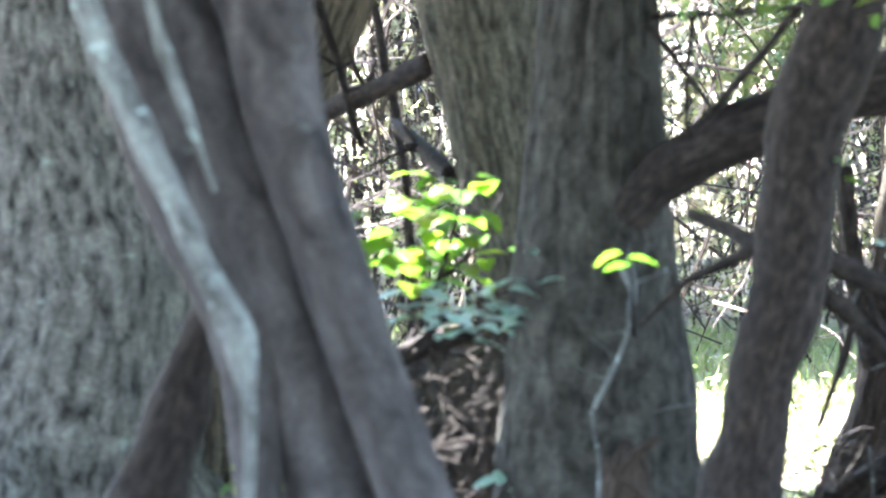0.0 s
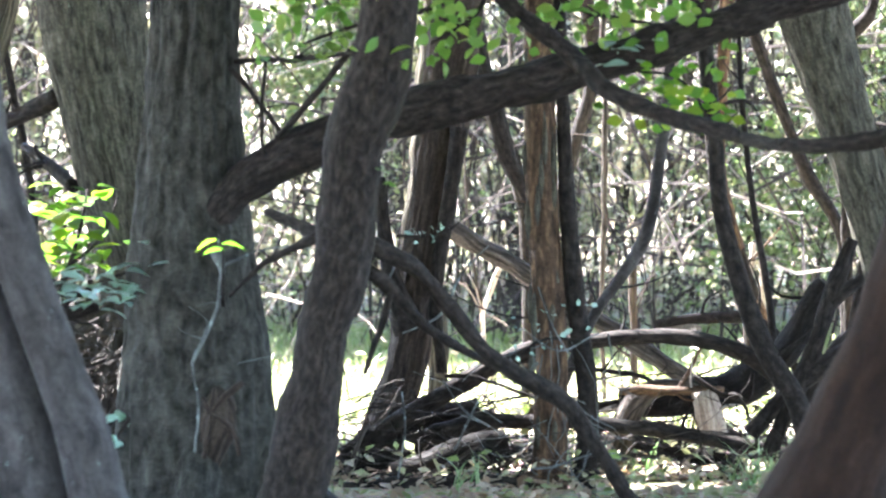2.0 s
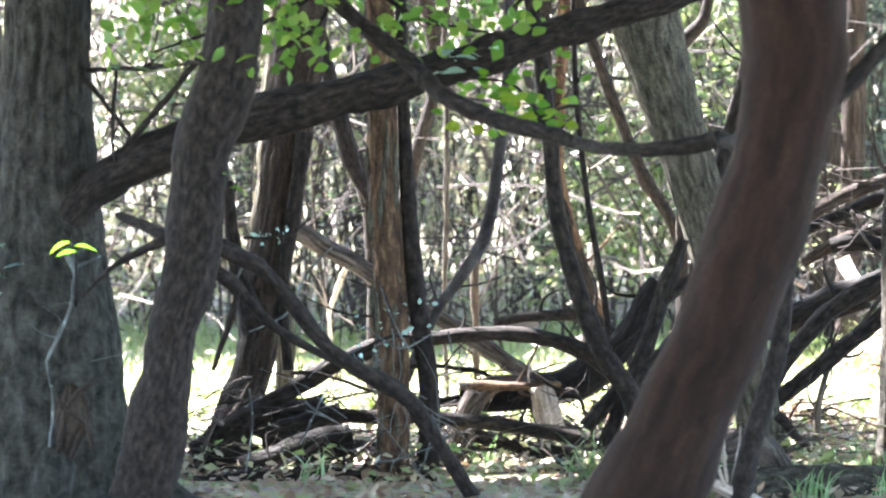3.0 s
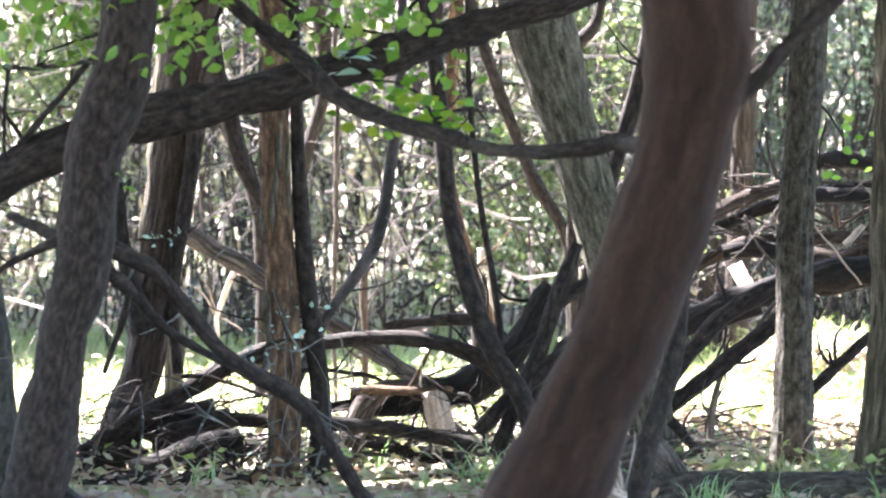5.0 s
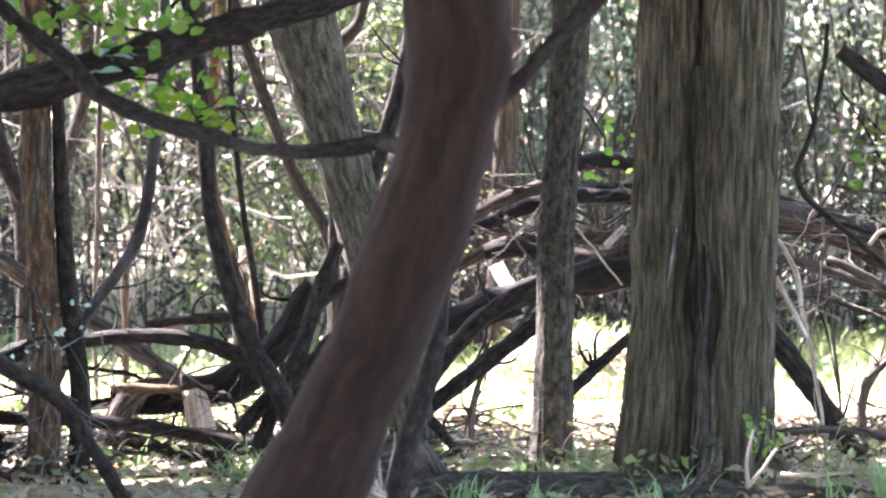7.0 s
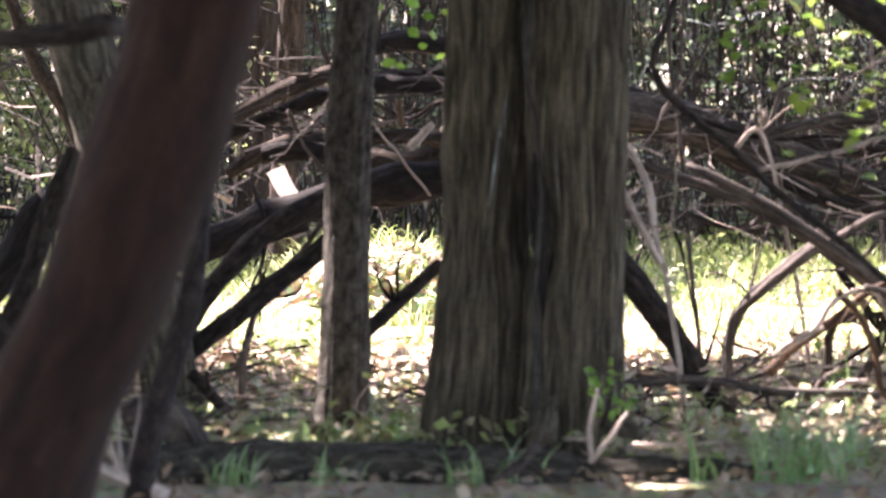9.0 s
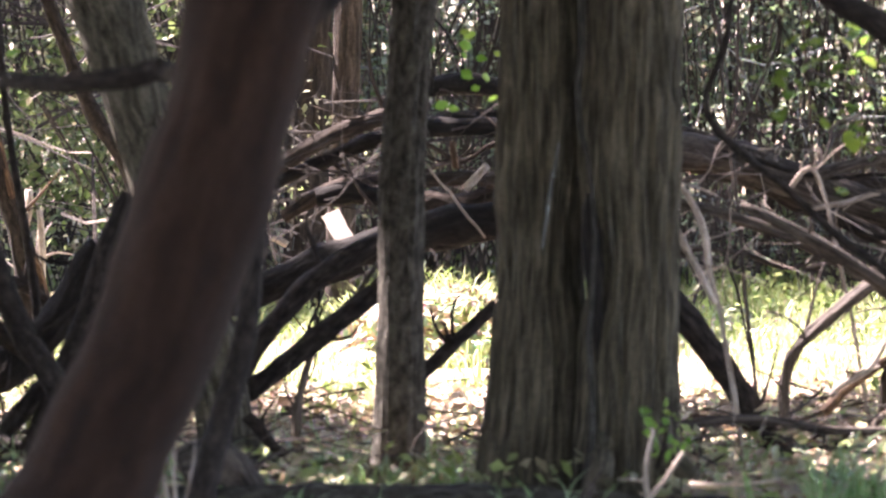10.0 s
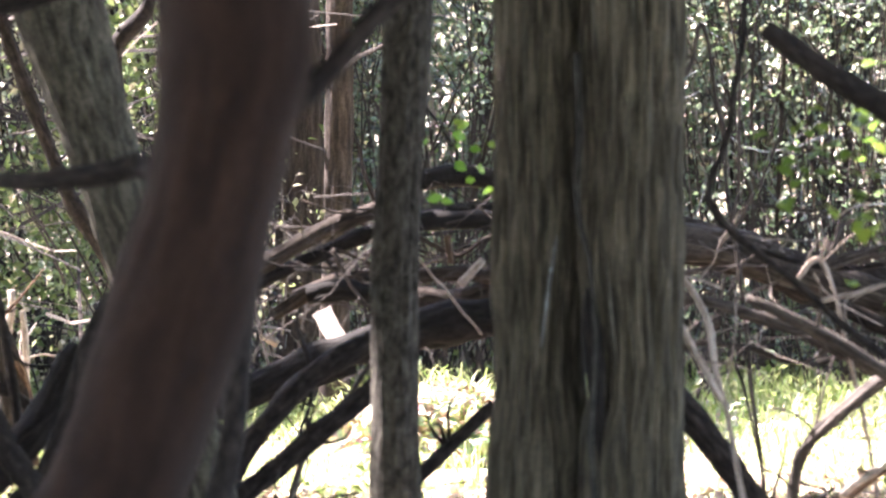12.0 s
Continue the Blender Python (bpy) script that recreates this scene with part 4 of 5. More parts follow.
pile_branch(WOOD_BARE, [(2.461, 17.00, 0.216, 0.0082), (2.579, 17.00, 0.306, 0.0090), (2.663, 17.00, 0.396, 0.0082), (2.747, 17.00, 0.411, 0.0066)])
pile_branch(BARK_PEEL, [(2.647, 17.00, 0.413, 0.0123), (2.713, 17.00, 0.345, 0.0115), (2.762, 17.00, 0.228, 0.0099), (2.778, 17.00, 0.111, 0.0115)])
pile_branch(WOOD_DEAD, [(1.975, 16.80, 0.140, 0.0146), (2.156, 16.80, 0.169, 0.0130), (2.420, 16.80, 0.132, 0.0130), (2.750, 16.80, 0.118, 0.0122)])
pile_branch(WOOD_DEAD, [(2.632, 17.40, 0.568, 0.0168), (2.750, 17.40, 0.456, 0.0168), (2.869, 17.40, 0.319, 0.0160), (3.107, 17.40, 0.128, 0.0168)])
pile_branch(WOOD_DEAD, [(2.445, 18.10, 1.283, 0.0044), (2.373, 18.10, 1.091, 0.0052), (2.301, 18.10, 0.952, 0.0044), (2.212, 18.10, 0.831, 0.0035)])
pile_branch(WOOD_DEAD, [(2.139, 18.20, 1.391, 0.0061), (2.175, 18.20, 1.461, 0.0061), (2.203, 18.20, 1.566, 0.0061)])
pile(16, (2.126, 17.80, 0.531), (3.748, 19.80, 0.907), 1.1, 0.0075, "thin grey dead branch in the brush pile", RIGHT, 86, [WOOD_DEAD, BARK_DARK, BARK_UMBER, WOOD_DEAD], slope=0.15, heading=-0.2, floor=0.5)
pile(16, (2.004, 16.60, 0.105), (3.326, 17.80, 0.235), 0.7, 0.008, "thin stick lying on the forest floor", RIGHT, 87, [WOOD_DEAD, BARK_PEEL, WOOD_BARE], slope=0.1)
pile(16, (2.820, 16.90, 0.02), (3.525, 17.90, 0.472), 0.75, 0.013, "dark dead branch at the foot of the brush pile", RIGHT, 89, [BARK_DARK, BARK_UMBER, WOOD_DEAD], slope=0.5)
# heap in the middle
MID = "sticks in the deadfall"
def floor_branch(mat, line):
    deadfall("dead_branch", "dark dead branch lying in the deadfall", [line], mat, seg=12, ridges=0.003, seed=line[0][0] * 5 + line[1][2], category="dead branch", group=MID)


floor_branch(BARK_DARK, [(-1.375, 16.90, 0.014, 0.0451), (-1.190, 16.90, 0.096, 0.0410), (-0.985, 16.90, 0.158, 0.0471), (-0.841, 16.90, 0.209, 0.0410)])
floor_branch(BARK_DARK, [(-1.339, 17.00, 0.070, 0.0309), (-1.112, 17.00, 0.193, 0.0329), (-0.906, 17.00, 0.245, 0.0309)])
# The black one is darkened in place of shade on its sunny top.
floor_branch(BARK_BLACK, [(-1.201, 16.70, 0.017, 0.0508), (-0.977, 16.70, 0.088, 0.0610), (-0.794, 16.70, 0.129, 0.0508)])
floor_branch(BARK_DARK, [(-1.373, 16.50, -0.025, 0.0302), (-1.050, 16.50, -0.004, 0.0363), (-0.808, 16.50, -0.021, 0.0504), (-0.647, 16.50, -0.061, 0.0443)])
floor_branch(BARK_DARK, [(-0.499, 17.30, 0.218, 0.0209), (-0.249, 17.30, 0.260, 0.0188), (-0.082, 17.30, 0.301, 0.0167)])
floor_branch(BARK_DARK, [(-0.372, 17.10, 0.115, 0.0269), (-0.206, 17.10, 0.063, 0.0269), (0.042, 17.10, 0.032, 0.0227)])
floor_branch(BARK_DARK, [(-0.305, 19.00, 0.439, 0.0201), (-0.126, 19.00, 0.466, 0.0224), (0.098, 19.00, 0.457, 0.0201), (0.22, 19.05, 0.32, 0.018), (0.3, 19.1, -0.01, 0.015)])
floor_branch(BARK_DARK, [(-0.052, 16.60, 0.033, 0.0344), (0.009, 16.60, 0.063, 0.0303)])
floor_branch(WOOD_DEAD, [(-0.082, 17.00, 0.193, 0.0185), (0.063, 17.00, 0.090, 0.0226), (0.124, 17.00, 0.069, 0.0206)])
floor_branch(BARK_DARK, [(0.225, 16.80, 0.163, 0.0245), (0.266, 16.80, 0.307, 0.0265), (0.368, 16.80, 0.450, 0.0306), (0.449, 16.80, 0.511, 0.0306)])
floor_branch(BARK_PEEL, [(-0.410, 16.90, 0.302, 0.0143), (-0.205, 16.90, 0.301, 0.0164), (-0.041, 16.90, 0.301, 0.0143)])
floor_branch(BARK_DARK, [(0.735, 16.50, 0.211, 0.0201), (0.806, 16.50, 0.130, 0.0181), (0.876, 16.50, 0.075, 0.0161)])
floor_branch(WOOD_DEAD, [(0.891, 16.60, 0.094, 0.0101), (0.883, 16.60, 0.215, 0.0121), (0.911, 16.60, 0.317, 0.0101)])
pile(22, (-1.332, 16.50, -0.000), (0.129, 17.50, 0.333), 0.55, 0.007, "thin dark stick in the deadfall", MID, 88, [BARK_DARK, WOOD_DEAD, BARK_DARK], slope=0.3)
# sunlit broken wood seen through the heap, and a slab added as a sunlit patch
def slab(at, size, normal, turn, label):
    bm = bmesh.new()
    bmesh.ops.create_cube(bm, size=1.0)
    bmesh.ops.subdivide_edges(bm, edges=bm.edges[:], cuts=5, use_grid_fill=True)
    for v in bm.verts:
        v.co = Vector((v.co.x * size[0] * (1 + 0.25 * noise.noise(v.co * 3)), v.co.y * size[1] + 0.01 * noise.noise(v.co * 7), v.co.z * size[2]))
    me = bpy.data.meshes.new("slab")
    bm.to_mesh(me)
    bm.free()
    me.uv_layers.new(name="UVMap")
    me.materials.append(WOOD_BARE)
    ob = new("split_wood", me)
    q = Vector(normal).to_track_quat("Z", "Y")
    ob.matrix_world = Matrix.Translation(at) @ q.to_matrix().to_4x4() @ pose(0, 0, 0, 0, 0, turn)
    return tagged(ob, label, "split wood")


slab((1.103, 18.85, 0.641), (0.056, 0.19, 0.018), (-0.4, -0.5, 0.76), 46, "bright sunlit slab of split bare wood in the heap")
# Added slab: its pale wood stands in for a bright patch of sun.
slab((-0.196, 19.00, 0.421), (0.055, 0.15, 0.03), (-0.35, -0.6, 0.7), 80, "added pale slab standing in for a sunlit patch behind the pole")
deadfall("stump", "bright sunlit splinter of wood", [[(0.931, 20.30, 0.552, 0.0116), (0.986, 20.30, 0.525, 0.0136)]], WOOD_BARE, seg=8, seed=90, category="stump")

# fine twigs close to the trunks
def pale_twig(line):
    deadfall("twig", "thin pale dead twig hanging on the trunk", [[(x, y, z, r * 0.7) for x, y, z, r in line]], BARK_PALE, seg=7, seed=91 + line[0][0], category="twig", group="dead twigs")


pale_twig([(-1.651, 14.90, 0.803, 0.0091), (-1.670, 14.90, 0.690, 0.0091), (-1.716, 14.90, 0.581, 0.0100), (-1.750, 14.90, 0.508, 0.0091)])
pale_twig([(-1.678, 14.90, 0.872, 0.0308), (-1.656, 14.90, 0.817, 0.0181), (-1.651, 14.90, 0.763, 0.0073)])
pale_twig([(-1.737, 14.70, 0.518, 0.0072), (-1.720, 14.70, 0.374, 0.0072), (-1.730, 14.70, 0.229, 0.0054)])
pale_twig([(-1.677, 15.00, 0.592, 0.0139), (-1.719, 15.00, 0.452, 0.0097), (-1.733, 15.00, 0.354, 0.0069)])
def woody_vine(line):
    deadfall("vine", "dark woody vine among the trunks", [line], BARK_DARK, seg=10, seed=95 + line[0][0], category="vine", group="woody vines")


woody_vine([(-1.661, 15.20, 1.467, 0.0092), (-1.413, 14.80, 1.480, 0.0081), (-1.173, 14.40, 1.492, 0.0071)])
woody_vine([(-1.644, 15.10, 1.453, 0.0092), (-1.525, 15.10, 1.324, 0.0073), (-1.471, 15.10, 1.232, 0.0073), (-1.490, 15.10, 1.122, 0.0073)])
woody_vine([(-1.517, 15.00, 1.474, 0.0073), (-1.528, 15.00, 1.252, 0.0064), (-1.523, 15.00, 1.106, 0.0064)])
woody_vine([(-2.663, 17.60, 1.586, 0.0130), (-2.605, 17.60, 1.276, 0.0146), (-2.555, 17.60, 0.982, 0.0146), (-2.539, 17.60, 0.605, 0.0162)] + [(-2.53, 17.6, 0.0, 0.016)])
woody_vine([(-2.889, 17.40, 1.140, 0.0321), (-2.762, 17.13, 1.185, 0.0316), (-2.574, 16.87, 1.260, 0.0327), (-2.351, 16.60, 1.356, 0.0352)])
woody_vine([(-2.537, 17.20, 1.168, 0.0174), (-2.421, 16.85, 1.112, 0.0233), (-2.293, 16.50, 1.042, 0.0259)])
woody_vine([(-2.320, 15.40, 0.594, 0.0356), (-2.219, 15.40, 0.638, 0.0314), (-2.103, 15.40, 0.667, 0.0214)])
woody_vine([(-2.278, 15.70, 0.299, 0.0247), (-2.197, 15.70, 0.388, 0.0247), (-2.094, 15.70, 0.506, 0.0261)])
woody_vine([(-2.721, 16.90, 1.519, 0.0172), (-2.657, 16.90, 1.330, 0.0125), (-2.594, 16.90, 1.110, 0.0109)])
def lichen_twig(line):
    deadfall("twig", "fine lichen-covered pale twig", [[(x, y, z, r * 0.6) for x, y, z, r in line]], BARK_PALE, seg=6, seed=97 + line[0][0], category="twig", group="dead twigs")


lichen_twig([(-0.842, 16.20, 0.835, 0.0050), (-0.941, 16.20, 0.736, 0.0069), (-1.001, 16.20, 0.617, 0.0079), (-1.140, 16.20, 0.538, 0.0050)])
lichen_twig([(-0.724, 15.90, 0.570, 0.0049), (-0.597, 15.90, 0.491, 0.0059), (-0.460, 15.90, 0.550, 0.0039)])
lichen_twig([(-0.665, 15.90, 0.707, 0.0039), (-0.616, 15.90, 0.570, 0.0049), (-0.558, 15.90, 0.472, 0.0039)])
lichen_twig([(-0.989, 15.90, 0.394, 0.0059), (-0.910, 15.90, 0.276, 0.0078), (-0.832, 15.90, 0.237, 0.0059)])
lichen_twig([(-0.946, 15.80, 0.164, 0.0068), (-0.887, 15.80, 0.281, 0.0068), (-0.829, 15.80, 0.379, 0.0049)])
lichen_twig([(-1.126, 15.90, 0.354, 0.0059), (-1.116, 15.90, 0.237, 0.0059), (-1.142, 15.90, 0.060, 0.0059)])
lichen_twig([(-1.193, 15.70, 0.637, 0.0048), (-1.154, 15.70, 0.753, 0.0068), (-1.125, 15.70, 0.812, 0.0058)])
# stems standing in the thicket
STEMS = "stems in the thicket"
def thicket_stem(mat, line):
    foot, head, nxt = line[-1], line[0], line[1]
    if head[2] > 0.75:
        k = (3.0 - head[2]) / max(0.1, head[2] - nxt[2])
        line = [(head[0] + (head[0] - nxt[0]) * k * 0.6, head[1], 3.0, head[3] * 0.8), (head[0] + (head[0] - nxt[0]) * k * 0.25, head[1], head[2] + (3.0 - head[2]) * 0.3, head[3])] + line
    deadfall("sapling", "thin dark stem standing in the thicket", [line + [(foot[0] + 0.02, foot[1], -0.03, foot[3])]], mat, seg=10, seed=line[0][0] * 3 + line[1][2], category="sapling", group=STEMS)


thicket_stem(BARK_DARK, [(-0.895, 18.60, 1.249, 0.0374), (-0.851, 18.60, 1.095, 0.0374), (-0.764, 18.60, 0.918, 0.0330), (-0.698, 18.60, 0.698, 0.0308)])
thicket_stem(BARK_CEDAR, [(-1.179, 18.80, 1.202, 0.0444), (-1.202, 18.80, 0.958, 0.0444), (-1.224, 18.80, 0.781, 0.0444), (-1.147, 18.80, 0.581, 0.0400)])
thicket_stem(BARK_UMBER, [(-0.412, 21.50, 0.604, 0.0172), (-0.407, 21.50, 0.432, 0.0172), (-0.410, 21.50, 0.185, 0.0172)])
thicket_stem(BARK_DARK, [(0.161, 21.00, 1.393, 0.0266), (0.258, 21.00, 1.128, 0.0266), (0.331, 21.00, 0.959, 0.0314), (0.451, 21.00, 0.741, 0.0242)])
thicket_stem(WOOD_BARE, [(0.093, 21.60, 0.675, 0.0148), (0.081, 21.60, 0.477, 0.0173), (0.098, 21.60, 0.279, 0.0173)])
thicket_stem(WOOD_BARE, [(0.130, 21.60, 0.601, 0.0123), (0.142, 21.60, 0.428, 0.0148), (0.142, 21.60, 0.255, 0.0148)])
thicket_stem(WOOD_BARE, [(-1.004, 22.30, 0.553, 0.0127), (-1.042, 22.30, 0.452, 0.0139), (-1.085, 22.30, 0.350, 0.0114)])
thicket_stem(BARK_DARK, [(0.603, 20.80, 1.754, 0.0264), (0.567, 20.80, 1.634, 0.0288), (0.483, 20.80, 1.538, 0.0312), (0.471, 20.80, 1.418, 0.0240)])
thicket_stem(BARK_DARK, [(0.715, 19.40, 1.422, 0.0364), (0.669, 19.40, 1.241, 0.0341), (0.613, 19.40, 1.036, 0.0295), (0.579, 19.40, 0.877, 0.0250)])
thicket_stem(BARK_DARK, [(-0.630, 22.00, 1.765, 0.0376), (-0.605, 22.00, 1.615, 0.0376), (-0.590, 22.00, 1.390, 0.0326), (-0.670, 22.00, 1.100, 0.03), (-0.770, 22.00, 0.700, 0.03), (-0.800, 22.00, 0.200, 0.03)])
thicket_stem(BARK_DARK, [(-0.104, 21.00, 1.755, 0.0314), (-0.104, 21.00, 1.490, 0.0338), (-0.080, 21.00, 1.273, 0.0300), (-0.050, 21.00, 0.950, 0.027), (0.050, 21.00, 0.620, 0.025), (0.140, 21.00, 0.300, 0.025)])
thicket_stem(BARK_PEEL, [(-0.020, 21.00, 1.562, 0.0314), (-0.040, 21.00, 1.297, 0.0250), (-0.035, 21.00, 0.959, 0.0230), (0.056, 21.00, 0.600, 0.022), (0.150, 21.00, 0.300, 0.022)])
thicket_stem(BARK_DARK, [(-0.994, 20.50, 1.275, 0.0375), (-0.911, 20.50, 1.087, 0.0375), (-0.850, 20.50, 0.878, 0.0313)])
thicket_stem(BARK_DARK, [(-0.098, 21.00, 1.500, 0.0255), (-0.078, 21.00, 1.075, 0.0277), (-0.016, 21.00, 0.756, 0.0319), (0.064, 21.00, 0.479, 0.0319)])
thicket_stem(WOOD_DEAD, [(-0.521, 20.80, 1.080, 0.0127), (-0.522, 20.80, 0.806, 0.0127), (-0.544, 20.80, 0.489, 0.0106)])

# ---- parts of the stout trunk ----
stout = [o for o in scene.objects if "long low limb" in o.get("label", "")][0]
part("burl", tube([(-1.682, 14.96, 0.425, 0.0116), (-1.670, 14.96, 0.371, 0.0536), (-1.678, 14.96, 0.301, 0.0666), (-1.692, 14.96, 0.228, 0.0507), (-1.701, 14.96, 0.155, 0.0290)], 0.02, 24, 0.35, 0.006, seed=3), BARK_UMBER, stout, "knotted brown burl")
for k, c in enumerate(([(-1.590, 14.90, 0.440, 0.0101), (-1.641, 14.90, 0.400, 0.0123), (-1.682, 14.90, 0.349, 0.0108), (-1.705, 14.90, 0.276, 0.0101), (-1.716, 14.90, 0.195, 0.0087)], [(-1.721, 14.90, 0.392, 0.0058), (-1.696, 14.90, 0.348, 0.0087), (-1.655, 14.90, 0.317, 0.0087), (-1.619, 14.90, 0.277, 0.0079), (-1.604, 14.90, 0.204, 0.0072)])):
    part("root", tube(c, 0.03, 10, 0.2, seed=60 + k, wander=0.01), BARK_UMBER, stout)

# ---- parts of the double trunk ----
double_trunk = [o for o in scene.objects if o.name.startswith("tree") and "double trunk" in o.get("label", "")][0]
rnd = random.Random(44)
for i in range(44):
    cx, cy, r = ((1.56, 16.05, 0.128), (1.778, 15.9, 0.137))[i % 2]
    a = rnd.uniform(-1.2, 1.2)
    z0, ln, w = rnd.uniform(0.12, 1.7), rnd.uniform(0.1, 0.45), rnd.uniform(0.0025, 0.006)
    x, y = cx + r * math.sin(a), cy - r * math.cos(a)
    s = rnd.uniform(-0.02, 0.02)
    part("bark_strip", tube([(x, y + 0.004, z0, w * 0.5), (x + s * 0.3, y - 0.003, z0 + ln * 0.4, w), (x + s, y - rnd.uniform(0.0, 0.012), z0 + ln, w * 0.4)], 0.05, 5, 0.2, seed=i), BARK_CEDAR if i % 3 else BARK_STRIPED, double_trunk)
part("vine", tube([(1.637, 15.83, 1.480, 0.0108), (1.640, 15.82, 1.264, 0.0115), (1.628, 15.80, 1.141, 0.0108), (1.635, 15.79, 1.033, 0.0077), (1.655, 15.78, 0.941, 0.0069), (1.668, 15.76, 0.741, 0.0069), (1.652, 15.75, 0.464, 0.0084), (1.658, 15.73, 0.233, 0.0107), (1.643, 15.72, 0.096, 0.0122)], 0.03, 10, 0.1, seed=4), BARK_GREY, double_trunk, "grey climbing vine stem")
for a in ([(1.686, 15.85, 0.209, 0.0386), (1.683, 15.72, 0.141, 0.0337), (1.664, 15.60, 0.090, 0.0304)], [(1.826, 15.85, 0.207, 0.0386), (1.881, 15.78, 0.134, 0.0307), (1.935, 15.70, 0.093, 0.0199)]):
    part("root", tube(a, 0.03, 16, 0.1, 0.003, seed=a[0][0]), BARK_CEDAR, double_trunk)
# Solid black tube painting the deep shade between the two stems.
part("hollow", tube([(1.656, 15.80, 0.860, 0.0062), (1.659, 15.80, 0.806, 0.0200), (1.665, 15.80, 0.728, 0.0292), (1.670, 15.80, 0.636, 0.0261), (1.675, 15.80, 0.527, 0.0185), (1.682, 15.80, 0.419, 0.0092), (1.685, 15.80, 0.341, 0.0038)], 0.02, 12, 0.25, seed=6), BARK_BLACK, double_trunk, "black sliver drawn as the shade in the gap between the stems")
part("twig", tube([(1.573, 15.76, 1.000, 0.0031), (1.552, 15.76, 0.896, 0.0046), (1.539, 15.76, 0.807, 0.0038), (1.525, 15.76, 0.712, 0.0023)], 0.03, 6, 0.1, seed=8), BARK_PALE, double_trunk, "thin pale twig caught in the bark")
dead = [o for o in scene.objects if o.name.startswith("dead_tree")][0]
for i in range(16):
    z0, a = rnd.uniform(0.1, 1.5), rnd.uniform(-1.3, 1.3)
    cx = dead.location.x - 0.0 + 0.0
    part("bark_plate", tube([(cx - 0.025 * z0 + 0.052 * math.sin(a), 16.5 - 0.052 * math.cos(a), z0, 0.003), (cx - 0.025 * z0 + 0.054 * math.sin(a), 16.49 - 0.052 * math.cos(a), z0 + 0.06, 0.011), (cx - 0.025 * z0 + 0.05 * math.sin(a), 16.5 - 0.052 * math.cos(a), z0 + rnd.uniform(0.1, 0.2), 0.004)], 0.03, 6, 0.25, seed=i), BARK_STRIPED, dead)

# ---- leaves near by ----
sprig("shrub", "shrub with sunlit lime green leaves beside the stout trunk", [[(-2.332, 15.60, 0.554, 0.0144), (-2.244, 15.60, 0.730, 0.0101), (-2.185, 15.60, 0.905, 0.0058), (-2.156, 15.60, 1.050, 0.0036)], [(-2.256, 15.70, 0.696, 0.0073), (-2.359, 15.70, 0.871, 0.0051), (-2.418, 15.70, 1.003, 0.0029)], [(-2.222, 15.60, 0.788, 0.0065), (-2.112, 15.60, 0.890, 0.0043), (-2.054, 15.60, 1.022, 0.0029)]],
      scatter((-2.409, 15.20, 0.775), (-2.046, 16.00, 1.070), 80, 5), LEAF_LIME, 0.1, 61, category="shrub", flat=0.2)
sprig("shrub", "low shrub with pale blue-green leaves at the stout trunk", [[(-2.280, 15.20, 0.605, 0.0084), (-2.137, 15.20, 0.720, 0.0063), (-1.966, 15.20, 0.792, 0.0042), (-1.810, 15.20, 0.807, 0.0028)], [(-2.137, 15.20, 0.706, 0.0056), (-2.252, 15.20, 0.762, 0.0042)]],
      scatter((-2.258, 14.60, 0.678), (-1.895, 15.20, 0.821), 42, 6) + [Vector((-1.925, 14.95, 0.823)), Vector((-1.827, 14.95, 0.827)), Vector((-1.925, 14.95, 0.893))], LEAF_COOL, 0.085, 63, category="shrub", flat=0.14)
sprig("leafy_twig", "single lime green leaf before the trunk", [[(-1.679, 15.25, 0.607, 0.0064), (-1.646, 14.83, 0.740, 0.0055), (-1.614, 14.42, 0.840, 0.0047), (-1.584, 14.00, 0.903, 0.0033)]], [Vector((-1.573, 14.00, 0.897)), Vector((-1.587, 14.00, 0.916)), Vector((-1.598, 13.98, 0.930))], LEAF_LIME, 0.1, 62, flat=0.5)
sprig("leafy_twig", "few lime green leaves low between the trunks", [[(-2.54, 14.50, -0.02, 0.0075), (-2.548, 14.50, 0.245, 0.0067), (-2.561, 14.50, 0.327, 0.0054), (-2.603, 14.50, 0.395, 0.0034)], [(-2.548, 14.50, 0.286, 0.0054), (-2.465, 14.50, 0.341, 0.0034)]], scatter((-2.640, 14.30, 0.327), (-2.466, 14.70, 0.403), 10, 8), LEAF_LIME, 0.085, 64)
sprig("leafy_twig", "small pale leaves at the foot of the stout trunk", [[(-2.113, 15.00, 0.064, 0.0073), (-2.039, 15.00, 0.211, 0.0055), (-1.965, 15.00, 0.321, 0.0036)]], scatter((-2.102, 14.90, 0.236), (-1.937, 15.10, 0.333), 7, 9), LEAF_COOL, 0.06, 65)
sprig("leafy_branch", "fresh green leaves on thin overhanging twigs", [[(-0.774, 14.90, 1.772, 0.0131), (-0.980, 14.90, 1.641, 0.0094), (-1.223, 14.90, 1.585, 0.0066), (-1.391, 14.90, 1.529, 0.0037)], [(-0.774, 14.90, 1.772, 0.0094), (-0.830, 14.90, 1.623, 0.0075), (-0.980, 14.90, 1.529, 0.0047)]], scatter((-1.557, 14.10, 1.447), (-0.749, 15.30, 1.834), 300, 10), LEAF_MID, 0.06, 66, category="leafy branch")
